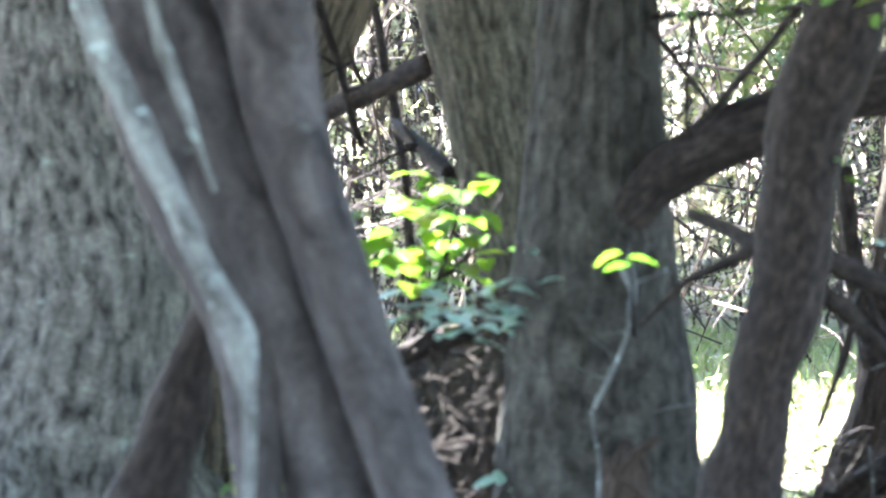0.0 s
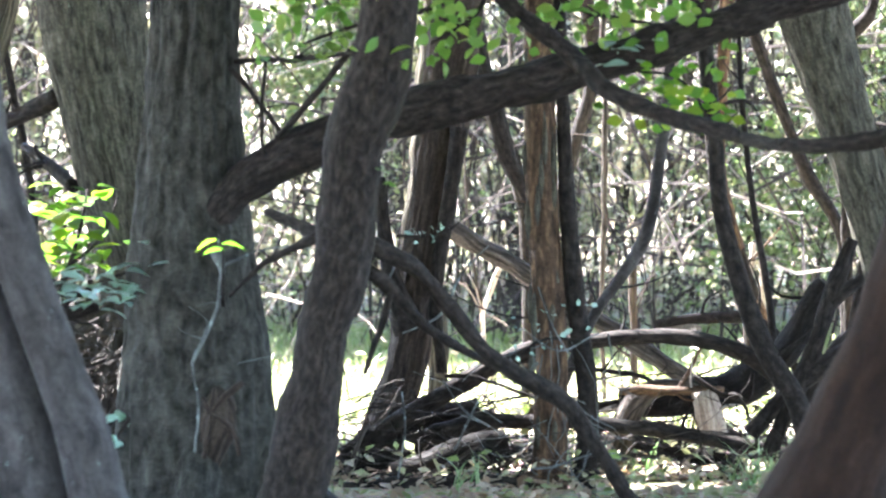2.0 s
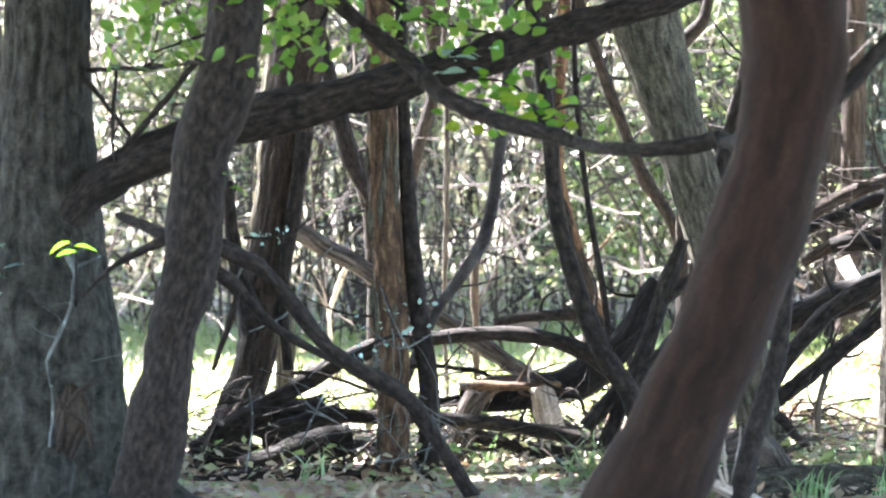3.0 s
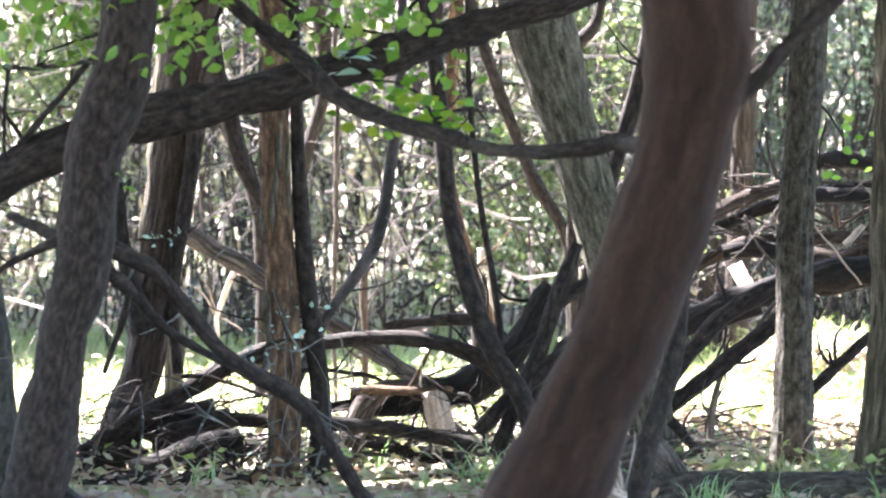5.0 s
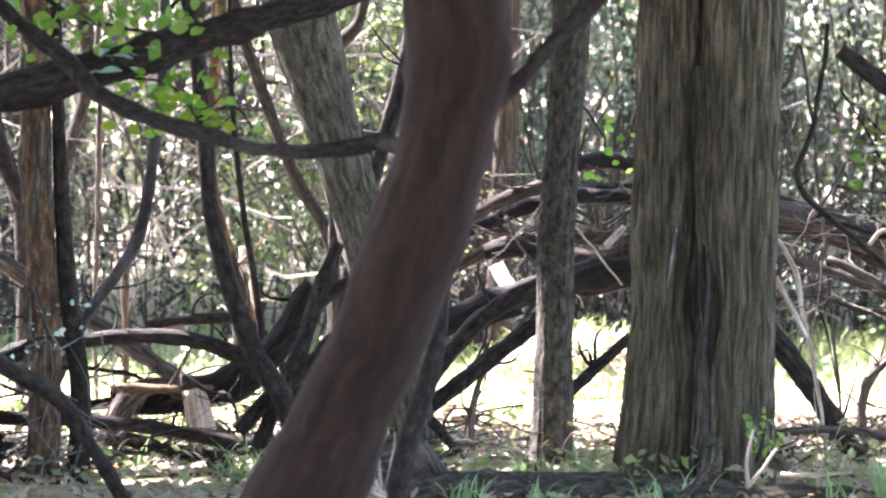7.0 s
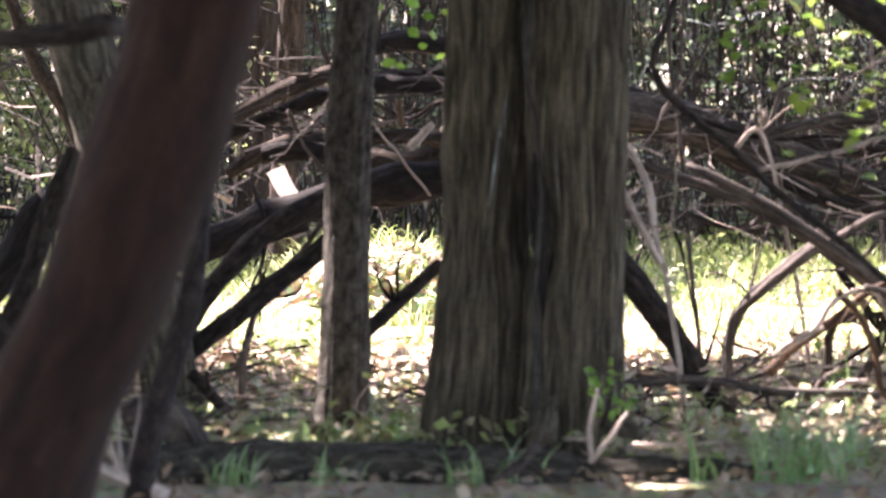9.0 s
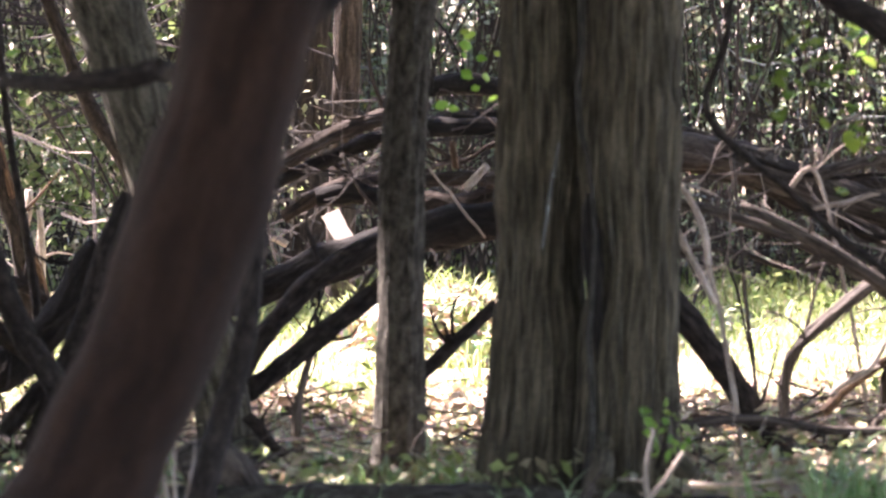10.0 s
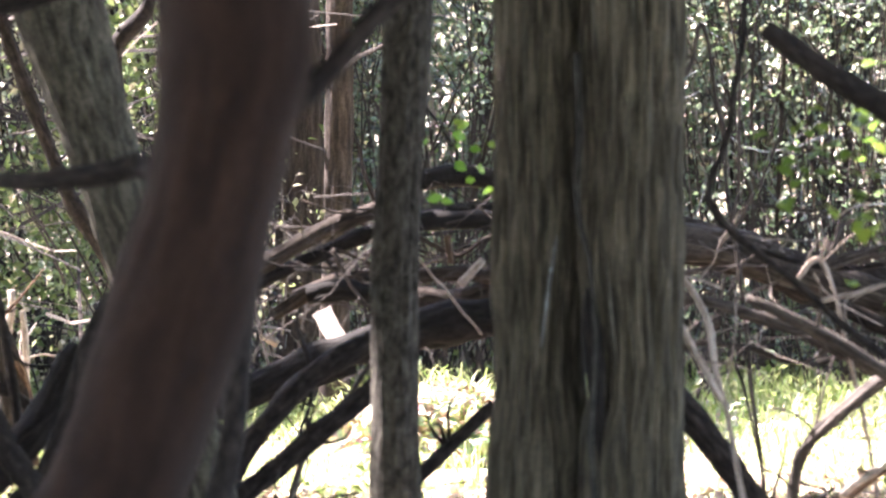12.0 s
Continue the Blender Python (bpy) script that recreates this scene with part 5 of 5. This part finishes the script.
sprig("leafy_branch", "fresh green leaves on thin overhanging twigs", [[(-0.683, 15.00, 1.773, 0.0113), (-0.514, 15.00, 1.642, 0.0085), (-0.270, 15.00, 1.586, 0.0056)], [(-0.082, 15.00, 1.773, 0.0085), (-0.195, 15.00, 1.661, 0.0056)]], scatter((-0.761, 14.50, 1.455), (0.032, 15.30, 1.854), 200, 11), LEAF_MID, 0.058, 67, category="leafy branch")
sprig("leafy_branch", "yellowish green leaves along the dark hanging vine", [[(-0.082, 14.60, 1.243, 0.0074), (-0.119, 14.60, 1.344, 0.0065), (-0.193, 14.60, 1.418, 0.0046), (-0.341, 14.60, 1.437, 0.0037)], [(-0.101, 14.60, 1.307, 0.0065), (0.028, 14.60, 1.344, 0.0046), (0.084, 14.60, 1.271, 0.0028)]], scatter((-0.426, 14.20, 1.230), (0.105, 14.90, 1.473), 80, 12), LEAF_LIME, 0.046, 68, category="leafy branch", face=True)
sprig("leafy_twig", "pale blue-green leaves lying over the limb", [[(-0.453, 14.70, 1.492, 0.0056), (-0.342, 14.70, 1.501, 0.0046), (-0.268, 14.70, 1.464, 0.0028)]], scatter((-0.433, 14.60, 1.455), (-0.259, 14.80, 1.548), 9, 13), LEAF_COOL, 0.07, 69, flat=0.25)
sprig("leafy_twig", "two green leaves on the crooked trunk", [[(-1.104, 14.20, 1.013, 0.0055), (-1.085, 14.20, 1.076, 0.0045), (-1.073, 14.20, 1.122, 0.0036)]], [Vector((-1.098, 14.20, 1.095)), Vector((-1.083, 14.20, 1.125))], LEAF_MID, 0.06, 70)
sprig("leafy_twig", "feathery pale twig in front of the thicket", [[(-1.113, 15.30, 0.898, 0.0048), (-1.017, 15.30, 0.898, 0.0048), (-0.940, 15.30, 0.917, 0.0038), (-0.882, 15.30, 0.965, 0.0029)]], scatter((-1.089, 15.20, 0.872), (-0.906, 15.40, 0.943), 14, 14), LEAF_COOL, 0.024, 71)
sprig("leafy_twig", "lichen-grey twig tufts before the dead trunk", [[(-0.760, 16.10, 0.463, 0.0049), (-0.641, 16.10, 0.522, 0.0059), (-0.503, 16.10, 0.512, 0.0049)], [(-0.670, 16.10, 0.700, 0.0039), (-0.641, 16.10, 0.621, 0.0049), (-0.621, 16.10, 0.502, 0.0039)]], scatter((-0.776, 16.00, 0.448), (-0.465, 16.20, 0.656), 24, 15), LEAF_COOL, 0.024, 72)
sprig("leafy_twig", "hanging fresh green leaves beside the slim trunk", [[(1.204, 16.85, 1.369, 0.0057), (1.328, 17.20, 1.316, 0.0050), (1.400, 17.30, 1.215, 0.0033)], [(1.342, 17.30, 1.282, 0.0042), (1.316, 17.30, 1.148, 0.0033), (1.321, 17.30, 1.081, 0.0025)]],
      scatter((1.276, 17.10, 1.044), (1.523, 17.50, 1.329), 12, 16) + [Vector((1.309, 17.10, 1.069)), Vector((1.389, 17.10, 1.226))], LEAF_MID, 0.04, 73, face=True)
sprig("leafy_branch", "yellow-green leaves on thin twigs before the brush pile", [[(2.105, 15.60, 1.403, 0.0046), (2.195, 15.60, 1.265, 0.0046), (2.271, 15.60, 1.126, 0.0046), (2.394, 15.60, 1.079, 0.0030)], [(2.196, 15.60, 1.310, 0.0038), (2.257, 15.60, 1.248, 0.0030)]], scatter((2.110, 15.40, 1.026), (2.453, 15.80, 1.398), 44, 17), LEAF_OLIVE, 0.06, 74, category="leafy branch", flat=0.28)
sprig("leafy_branch", "yellow-green leaves on drooping twigs beyond the brush pile", [[(2.937, 15.80, 1.423, 0.0077), (2.780, 15.80, 1.301, 0.0061), (2.684, 15.80, 1.086, 0.0046), (2.465, 15.80, 0.980, 0.0031)], [(2.935, 15.80, 1.175, 0.0061), (2.777, 15.80, 0.976, 0.0046), (2.540, 15.80, 0.746, 0.0031)], [(2.780, 15.80, 1.301, 0.0046), (2.593, 15.80, 1.396, 0.0031)]],
      scatter((2.255, 15.50, 0.733), (3.112, 16.30, 1.452), 190, 18), LEAF_OLIVE, 0.058, 75, category="leafy branch", flat=0.28)
sprig("shrub", "small dark green seedling at the foot of the double trunk", [[(1.822, 15.60, 0.123, 0.0061), (1.846, 15.60, 0.199, 0.0046), (1.855, 15.60, 0.275, 0.0030)]], scatter((1.745, 15.50, 0.147), (1.919, 15.70, 0.298), 30, 19), LEAF_MID, 0.035, 76, category="seedling")
deadfall("twig", "pale forked dead twig standing by the log", [[(1.772, 15.35, 0.050, 0.0090), (1.764, 15.35, 0.126, 0.0075), (1.780, 15.35, 0.217, 0.0052), (1.787, 15.35, 0.247, 0.0037)], [(1.779, 15.35, 0.058, 0.0075), (1.825, 15.35, 0.110, 0.0060), (1.870, 15.35, 0.185, 0.0045)], [(1.764, 15.35, 0.111, 0.0052), (1.719, 15.35, 0.119, 0.0045), (1.696, 15.35, 0.115, 0.0037)]], WOOD_BARE, seg=7, seed=99, category="twig")
deadfall("twig", "pale stripped stick lying on the log", [[(1.890, 15.40, 0.094, 0.0075), (2.012, 15.40, 0.095, 0.0075), (2.133, 15.40, 0.106, 0.0053)]], WOOD_BARE, seg=7, seed=100, category="twig")
deadfall("fallen_branch", "grey lichen stick leaning on the log", [[(1.614, 15.20, 0.112, 0.0148), (1.577, 15.20, 0.060, 0.0148), (1.488, 15.20, -0.008, 0.0134)]], WOOD_DEAD, seg=10, seed=101, category="fallen branch", group=FALL)
deadfall("stump", "low mossy stump at the foot of the leaning trunks", [[(0.534, 15.60, 0.133, 0.0456), (0.610, 15.60, 0.163, 0.0532), (0.701, 15.60, 0.101, 0.0456), (0.731, 15.60, 0.040, 0.0380)]], WOOD_DEAD, seg=20, knobs=0.3, ridges=0.006, seed=102, category="stump")
deadfall("fallen_branch", "pale barkless branch on the ground before the red-brown trunk", [[(0.435, 14.60, 0.113, 0.0186), (0.507, 14.60, 0.077, 0.0215), (0.622, 14.60, 0.026, 0.0243)]], WOOD_BARE, seg=14, seed=103, group=FALL)

# a low sunlit hump of litter and grass in the clearing
hump_at, hump_size = (1.62, 22.6, 0.0), (0.42, 0.55, 0.26)
mound("grassy_hump", "low sunlit hump of pale litter grown with grass", hump_at, hump_size, SOIL, 14, "earth mound")

# ---- grass, litter and low growth ----
rng = np.random.default_rng(7)


def field(n, x0, x1, y0, y1):
    return np.stack([rng.uniform(x0, x1, n), rng.uniform(y0, y1, n), np.full(n, -0.01)], 1)


def tufts(n, each, x0, x1, y0, y1, spread=0.03):
    c = field(n, x0, x1, y0, y1)
    return c[rng.integers(0, n, n * each)] + rng.normal(0, 1, (n * each, 3)) * (spread, spread, 0)


meadow = np.concatenate([tufts(2200, 14, -6, 7, 17.6, 29, 0.06), field(5000, -6, 7, 17.4, 29)])
meadow = meadow[[noise.noise((x * 1.9, y * 1.1, 3.0)) + 0.12 * (y - 19.5) > -0.02 for x, y, z in meadow]]   # bare patches, more of them in front
blades("meadow_grass", "bright sunlit grass in the clearing", meadow, 0.115, 0.007, GRASS, 71, lean=0.9)
blades("forest_grass", "strappy grass tufts on the shaded floor", tufts(85, 14, -4, 4.5, 15.75, 17.6), 0.17, 0.008, GRASS_SHADE, 72, lean=1.0, segs=5)
for k, (spot, n, h) in enumerate((((0.990, 16.30, 0.065), 40, 0.12), ((1.149, 16.30, 0.056), 55, 0.13), ((1.292, 16.30, 0.054), 45, 0.14), ((0.821, 16.00, 0.067), 30, 0.1), ((0.815, 15.20, -0.022), 26, 0.12), ((1.069, 15.20, -0.030), 20, 0.1),
                                  ((1.548, 15.30, 0.027), 9, 0.16), ((2.107, 15.30, 0.006), 12, 0.24), ((2.258, 15.30, 0.035), 40, 0.2), ((2.364, 15.30, 0.034), 40, 0.2), ((1.413, 15.20, -0.023), 16, 0.12), ((1.634, 20.50, 0.381), 24, 0.2), ((2.857, 21.50, 0.216), 30, 0.3), ((2.857, 18.50, 0.126), 60, 0.22))):
    s = np.array(spot) * (1, 1, 0) + rng.normal(0, 1, (n, 3)) * (0.035, 0.05, 0)
    blades("grass_tuft", "tuft of arching bright grass blades", s, h, 0.008, GRASS_SHADE if k < 11 else GRASS, 200 + k, lean=1.1, segs=6)


def litter(n, x0, x1, y0, y1):
    p = field(n, x0, x1, y0, y1)
    p[:, 2] = rng.uniform(0.0, 0.035, n)
    return p


leaf_cloud("leaf_litter", "dry brown leaves lying on the ground", litter(6500, -4.5, 5, 14, 17.9), 0.055, LITTER, 78, category="leaf litter", tilt=0.35)
low = np.concatenate([litter(5200, -4.5, 0.6, 15.5, 24), litter(1800, 0.6, 5, 15.5, 17.2)])
low[:, 2] = np.abs(rng.normal(0.05, 0.05, 7000))
leaf_cloud("low_growth", "low broad-leaved green plants on the ground", low, 0.05, LEAF_BRUSH, 79, tilt=0.5)


# gaps cut through the unseen crowns, so that the nearest sprays of leaves, floor patches, a slim trunk and a slab catch
# the sun
GLINTS = ((-2.30, 15.60, 0.93, 0.36), (-1.59, 14.00, 0.92, 0.25), (-1.45, 15.00, 1.70, 0.22), (-0.50, 15.00, 1.85, 0.15), (-0.19, 14.60, 1.44, 0.15), (1.37, 17.30, 1.20, 0.14), (2.27, 15.60, 1.20, 0.22), (2.68, 15.90, 1.15, 0.34),
          (-1.05, 16.70, 0.0, 0.22), (-0.40, 16.70, 0.0, 0.34), (0.25, 16.60, 0.0, 0.3), (-0.8, 17.7, 0.0, 0.26), (0.05, 17.6, 0.0, 0.36), (-0.10, 16.88, 0.27, 0.13), (-0.24, 19.0, 0.52, 0.14), (2.66, 17.1, 0.3, 0.42), (1.0, 16.50, 0.0, 0.3), (1.44, 16.00, 1.05, 0.34), (1.3, 16.35, 0.0, 0.42),
          (2.5, 18.3, 0.0, 0.35), (3.0, 18.0, 0.0, 0.4), (3.6, 18.6, 0.0, 0.4), (-1.2, 18.2, 0.0, 0.4), (-0.4, 18.3, 0.0, 0.4), (0.9, 18.2, 0.0, 0.3))
STRIPES = ((1.36, 25.20, 1.08, 0.70), (1.10, 18.85, 0.64, 0.38))


def sunward(points, gaps):
    d = np.array(sun_dir)
    for gx, gy, gz, gr in gaps:
        rel = points - (gx, gy, gz)
        ahead = rel @ d
        points = points[(np.linalg.norm(rel - np.outer(ahead, d), axis=1) > gr) | (ahead < -0.2)]
    return points


# ---- thicket, far woods and crowns ----
def clumped(n, k, lo, hi, spread):
    c = rng.uniform(np.minimum(lo, hi), np.maximum(lo, hi), (k, 3))
    p = c[rng.integers(0, k, n)] + rng.normal(0, spread, (n, 3))
    return p[p[:, 2] > 0.05]


def tangle(name, label, n, lo, hi, length, radius, material, seed, level=0.5):
    """Fine dead twigs lying through each other, as one mesh."""
    rng2 = np.random.default_rng(seed)
    verts, faces = [], []
    lo, hi = np.array(lo), np.array(hi)
    for _ in range(n):
        c = rng2.uniform(np.minimum(lo, hi), np.maximum(lo, hi))
        d = rng2.normal(0, 1, 3) * (1, 0.6, level)
        d *= length * rng2.uniform(0.4, 1.3) / np.linalg.norm(d)
        sag = rng2.normal(0, 0.06, 3) * length
        r = radius * rng2.uniform(0.5, 1.6)
        o = len(verts)
        for k in range(5):
            u = k / 4
            p = c + d * (u - 0.5) + sag * math.sin(u * 3.14) + rng2.normal(0, 0.006, 3)
            for j in range(4):
                w = math.pi * j / 2
                verts.append((p[0] + r * (1 - 0.6 * u) * math.cos(w) * 0.8, p[1] + r * math.sin(w) * 0.7, max(0.005, p[2] + r * (1 - 0.6 * u) * math.sin(w))))
        for k in range(4):
            for j in range(4):
                faces.append((o + k * 4 + j, o + k * 4 + (j + 1) % 4, o + k * 4 + 4 + (j + 1) % 4, o + k * 4 + 4 + j))
    me = bpy.data.meshes.new(name)
    me.from_pydata(verts, [], faces)
    me.uv_layers.new(name="UVMap")
    me.materials.append(material)
    return tagged(new(name, me), label, "twigs", kind="stuff")


thicket("cane_thicket", "dense thicket of thin grey brown stems", 800, (-8, 7, 25.0, 31), 2.6, 0.007, WOOD_DEAD, 73)
thicket("pale_canes", "thin bleached stems in the thicket", 170, (-8, 7, 26.2, 29), 1.8, 0.006, WOOD_BARE, 92)
thicket("dark_canes", "dark thin stems in the thicket", 200, (-8, 7, 26.2, 33), 4.0, 0.011, BARK_UMBER, 74)
thicket("cane_thicket", "grey thin stems crowding behind the brush pile", 260, (1.5, 6.5, 26.4, 29), 2.4, 0.006, WOOD_DEAD, 91)
tangle("twig_tangle", "fine dead twigs in the thicket", 1500, (-7, 26, 0.1), (6.5, 29, 2.6), 0.7, 0.005, WOOD_DEAD, 93, level=0.8)
tangle("twig_tangle", "fine dead twigs caught in the heap", 120, (0.883, 18.80, 0.509), (1.802, 20.20, 1.034), 0.4, 0.003, WOOD_DEAD, 94)
tangle("twig_tangle", "fine dead twigs caught in the brush pile", 190, (2.089, 17.60, 0.473), (3.782, 20.00, 0.940), 0.45, 0.003, WOOD_DEAD, 95)
leaf_cloud("low_shrub", "dull green leaves of a low shrub in the brush pile", np.random.default_rng(31).normal(0, 1, (900, 3)) * (0.14, 0.25, 0.12) + (3.175, 17.4, 0.3), 0.045, LEAF_FRESH, 118, category="shrub")
tangle("twig_tangle", "fine pale twigs caught in the brush pile", 40, (2.069, 17.40, 0.416), (3.518, 18.40, 0.946), 0.35, 0.003, WOOD_BARE, 96)
tangle("twig_tangle", "fine twigs strewn over the ground", 420, (-1.724, 16.20, 0.170), (3.445, 18.00, 0.009), 0.35, 0.003, WOOD_DEAD, 97, level=0.15)
tangle("twig_tangle", "fine dark twigs in the deadfall", 200, (-1.401, 16.30, -0.007), (0.172, 17.60, 0.350), 0.35, 0.003, BARK_DARK, 98)
leaf_cloud("brush_leaves", "small bright leaves of the dense brush", sunward(clumped(150000, 3600, (-7.5, 25.3, 0.1), (1.6, 31, 3.0), (0.24, 0.3, 0.14)), STRIPES), 0.026, LEAF_BRUSH, 74)
tangle("arching_twigs", "thin arching grey branches of the undergrowth", 330, (-4.4, 22.5, 0.3), (1.3, 26, 2.3), 0.9, 0.006, WOOD_DEAD, 111, level=1.0)
tangle("arching_twigs", "thin dark branches of the undergrowth", 230, (-4.4, 22.5, 0.3), (1.3, 26, 2.3), 1.1, 0.009, BARK_UMBER, 112, level=1.3)
tangle("arching_twigs", "thin bleached branches of the undergrowth", 120, (-4.4, 22.5, 0.2), (1.3, 26, 2.1), 0.6, 0.005, WOOD_BARE, 113, level=1.0)
leaf_cloud("brush_leaves", "tiny leaves in the bare brush behind the pile", sunward(clumped(110000, 2600, (1.2, 26.2, 0.1), (7, 31, 2.8), (0.2, 0.3, 0.12)), STRIPES), 0.029, LEAF_MIXED, 115)
thicket("grey_canes", "fine grey upright canes behind the pile", 200, (0.8, 6.5, 26.2, 29.5), 1.9, 0.0045, WOOD_DEAD, 116)
tangle("twig_tangle", "fine crossing twigs behind the pile", 700, (0.6, 25.8, 0.2), (6.0, 29, 2.2), 0.5, 0.004, BARK_PALE, 117, level=1.2)
leaf_cloud("near_brush", "small leaves on the undergrowth behind the trunks", clumped(6000, 300, (-4.6, 23.8, 0.4), (1.2, 25.4, 2.4), (0.14, 0.14, 0.08)), 0.034, LEAF_BRUSH, 114)
leaf_cloud("green_shrub", "fresh green leafy shrub behind the bowed stem", clumped(1700, 60, (-0.088, 24.40, 0.44), (0.560, 25.30, 1.15), 0.1), 0.045, LEAF_FRESH, 99, category="shrub")
leaf_cloud("green_shrub", "fresh green leafy shrub between the trunks", clumped(1000, 40, (-2.200, 24.40, 1.22), (-1.770, 25.30, 1.70), 0.1), 0.05, LEAF_FRESH, 100, category="shrub")
leaf_cloud("green_shrub", "fresh green leaves high in the thicket", clumped(1400, 60, (0.460, 24.40, 1.24), (1.010, 25.30, 1.92), 0.13), 0.05, LEAF_FRESH, 101, category="shrub")
leaf_cloud("tall_brush", "leaves of the tall brush behind", sunward(np.concatenate([clumped(100000, 1800, (-9, 29, 0.1), (9, 38, 5), (0.5, 0.5, 0.35)), clumped(45000, 900, (0.3, 29, 0.1), (8, 33, 3.4), (0.4, 0.4, 0.3))]), STRIPES), 0.06, LEAF_SHADE, 80)
thicket("far_woods", "far grey tree stems beyond the brush", 160, (-20, 20, 38, 70), 14, 0.09, BARK_DARK, 75, category="woods")
leaf_cloud("far_leaves", "far foliage of the woods", clumped(60000, 1400, (-24, 38, 0.3), (24, 60, 12), 0.9), 0.26, LEAF_SHADE, 76, category="woods")
late = np.random.default_rng(21)
# Unseen crowns, placed clump by clump to shade trunks, heaps and brush.
crown = np.concatenate([clumped(78000, 2200, (-20, -16, 5.0), (18, 19.2, 9), 0.5), clumped(13000, 500, (-16, 32, 5.5), (12, 40, 10), 0.6), clumped(14000, 420, (3.5, 20, 5.5), (16, 31, 9), 0.6), clumped(7000, 260, (-24, 20, 5.5), (-12, 31, 9), 0.6), clumped(11500, 330, (-2.0, 30.4, 5.5), (6, 35, 9), 0.5), clumped(200, 12, (-2.4, 20.0, 5.4), (0.6, 22.4, 6.6), 0.3), clumped(230, 10, (-2.9, 19.4, 5.4), (-1.8, 21.2, 6.6), 0.25), clumped(5600, 240, (-8, 27.6, 5.5), (-2, 35, 9), 0.45), clumped(700, 12, (-3.1, 14.8, 5.6), (-2.3, 15.6, 6.6), 0.35)])
rim = np.stack([late.uniform(-5.5, 6.5, 540), late.uniform(10.0, 18.8, 540), late.uniform(5.2, 8.5, 540)], 1)   # leaf clumps added at the crowns' edge for shade: the spots that they shade, and their height
rim = np.stack([rim[:, 0] + rim[:, 2] * sun_dir.x / sun_dir.z, rim[:, 1] + rim[:, 2] * sun_dir.y / sun_dir.z, rim[:, 2]], 1)
crown = np.concatenate([crown, rim[late.integers(0, 540, 9000)] + late.normal(0, 0.3, (9000, 3))])
crown = sunward(sunward(crown, GLINTS), STRIPES)
leaf_cloud("forest_canopy", "unseen leafy crowns overhead, laid out to shade the wood", crown, 0.5, LEAF_CANOPY, 77, category="tree crowns", tilt=0.4)
edge = np.stack([late.uniform(-5, 6.5, 420), late.uniform(22.5, 27.6, 420), np.full(420, -0.01)], 1)
edge = edge[late.integers(0, 420, 5200)] + late.normal(0, 1, (5200, 3)) * (0.08, 0.08, 0)
blades("tall_grass", "ragged sunlit grass at the edge of the brush", edge, 0.17, 0.008, GRASS, 70, lean=0.9, segs=4)
lit = np.stack([late.uniform(0.4, 4.5, 3800), late.uniform(17.8, 20.6, 3800), late.uniform(0.0, 0.04, 3800)], 1)
leaf_cloud("leaf_litter", "dry pinkish brown leaves in the sun at the edge of the clearing", lit, 0.055, LITTER, 121, category="leaf litter", tilt=0.4)
plants = np.stack([late.uniform(-5, 6, 160), late.uniform(19.5, 27.5, 160), np.full(160, 0.05)], 1)
plants = plants[late.integers(0, 160, 9000)] + late.normal(0, 1, (9000, 3)) * (0.12, 0.16, 0.035)
leaf_cloud("meadow_plants", "low leafy green plants in the sunny grass", plants[plants[:, 2] > 0.0], 0.045, LEAF_SUNNY, 122, category="undergrowth", tilt=0.6)

# Unseen boughs added only to keep sun off heap, brush pile and pole.
for lo, hi, n in (((-3.1, 20.95, 6.1), (-1.8, 21.6, 6.8), 70), ((-1.3, 20.5, 6.1), (-0.3, 21.3, 6.8), 40), ((-4.8, 21.3, 6.1), (-3.5, 22.1, 6.8), 50)):
    leaf_cloud("leafy_bough", "unseen leaf clumps added to shade the heaps and the pole", sunward(late.uniform(lo, hi, (n, 3)), ((1.10, 18.85, 0.64, 0.38),)), 0.42, LEAF_CANOPY, 130 + n, category="tree crowns", tilt=0.4)
around = late.uniform(0, 6.28, 700)
out = np.sqrt(late.uniform(0, 0.95, 700))
top = np.stack([hump_at[0] + hump_size[0] * out * np.cos(around), hump_at[1] + hump_size[1] * out * np.sin(around), hump_size[2] * 0.95 * np.sqrt(1 - out ** 2)], 1)
blades("hump_grass", "bright arching grass blades on the hump", top[:320], 0.12, 0.008, GRASS, 141, lean=1.2, segs=5)
leaf_cloud("hump_litter", "dry pale leaves on the hump", top + (0, 0, 0.015), 0.05, LITTER, 142, category="leaf litter", tilt=0.4)
tangle("root_fibres", "thin grey dead roots and stalks over the earth mound", 110, (-2.286, 15.35, 0.184), (-1.996, 15.75, 0.589), 0.24, 0.004, WOOD_DEAD, 161, level=1.1)
tangle("lichen_twigs", "pale grey-green lichened twigs over the deadfall", 30, (-0.941, 15.70, 0.108), (-0.368, 16.30, 0.477), 0.34, 0.0032, BARK_PALE, 151, level=0.9)
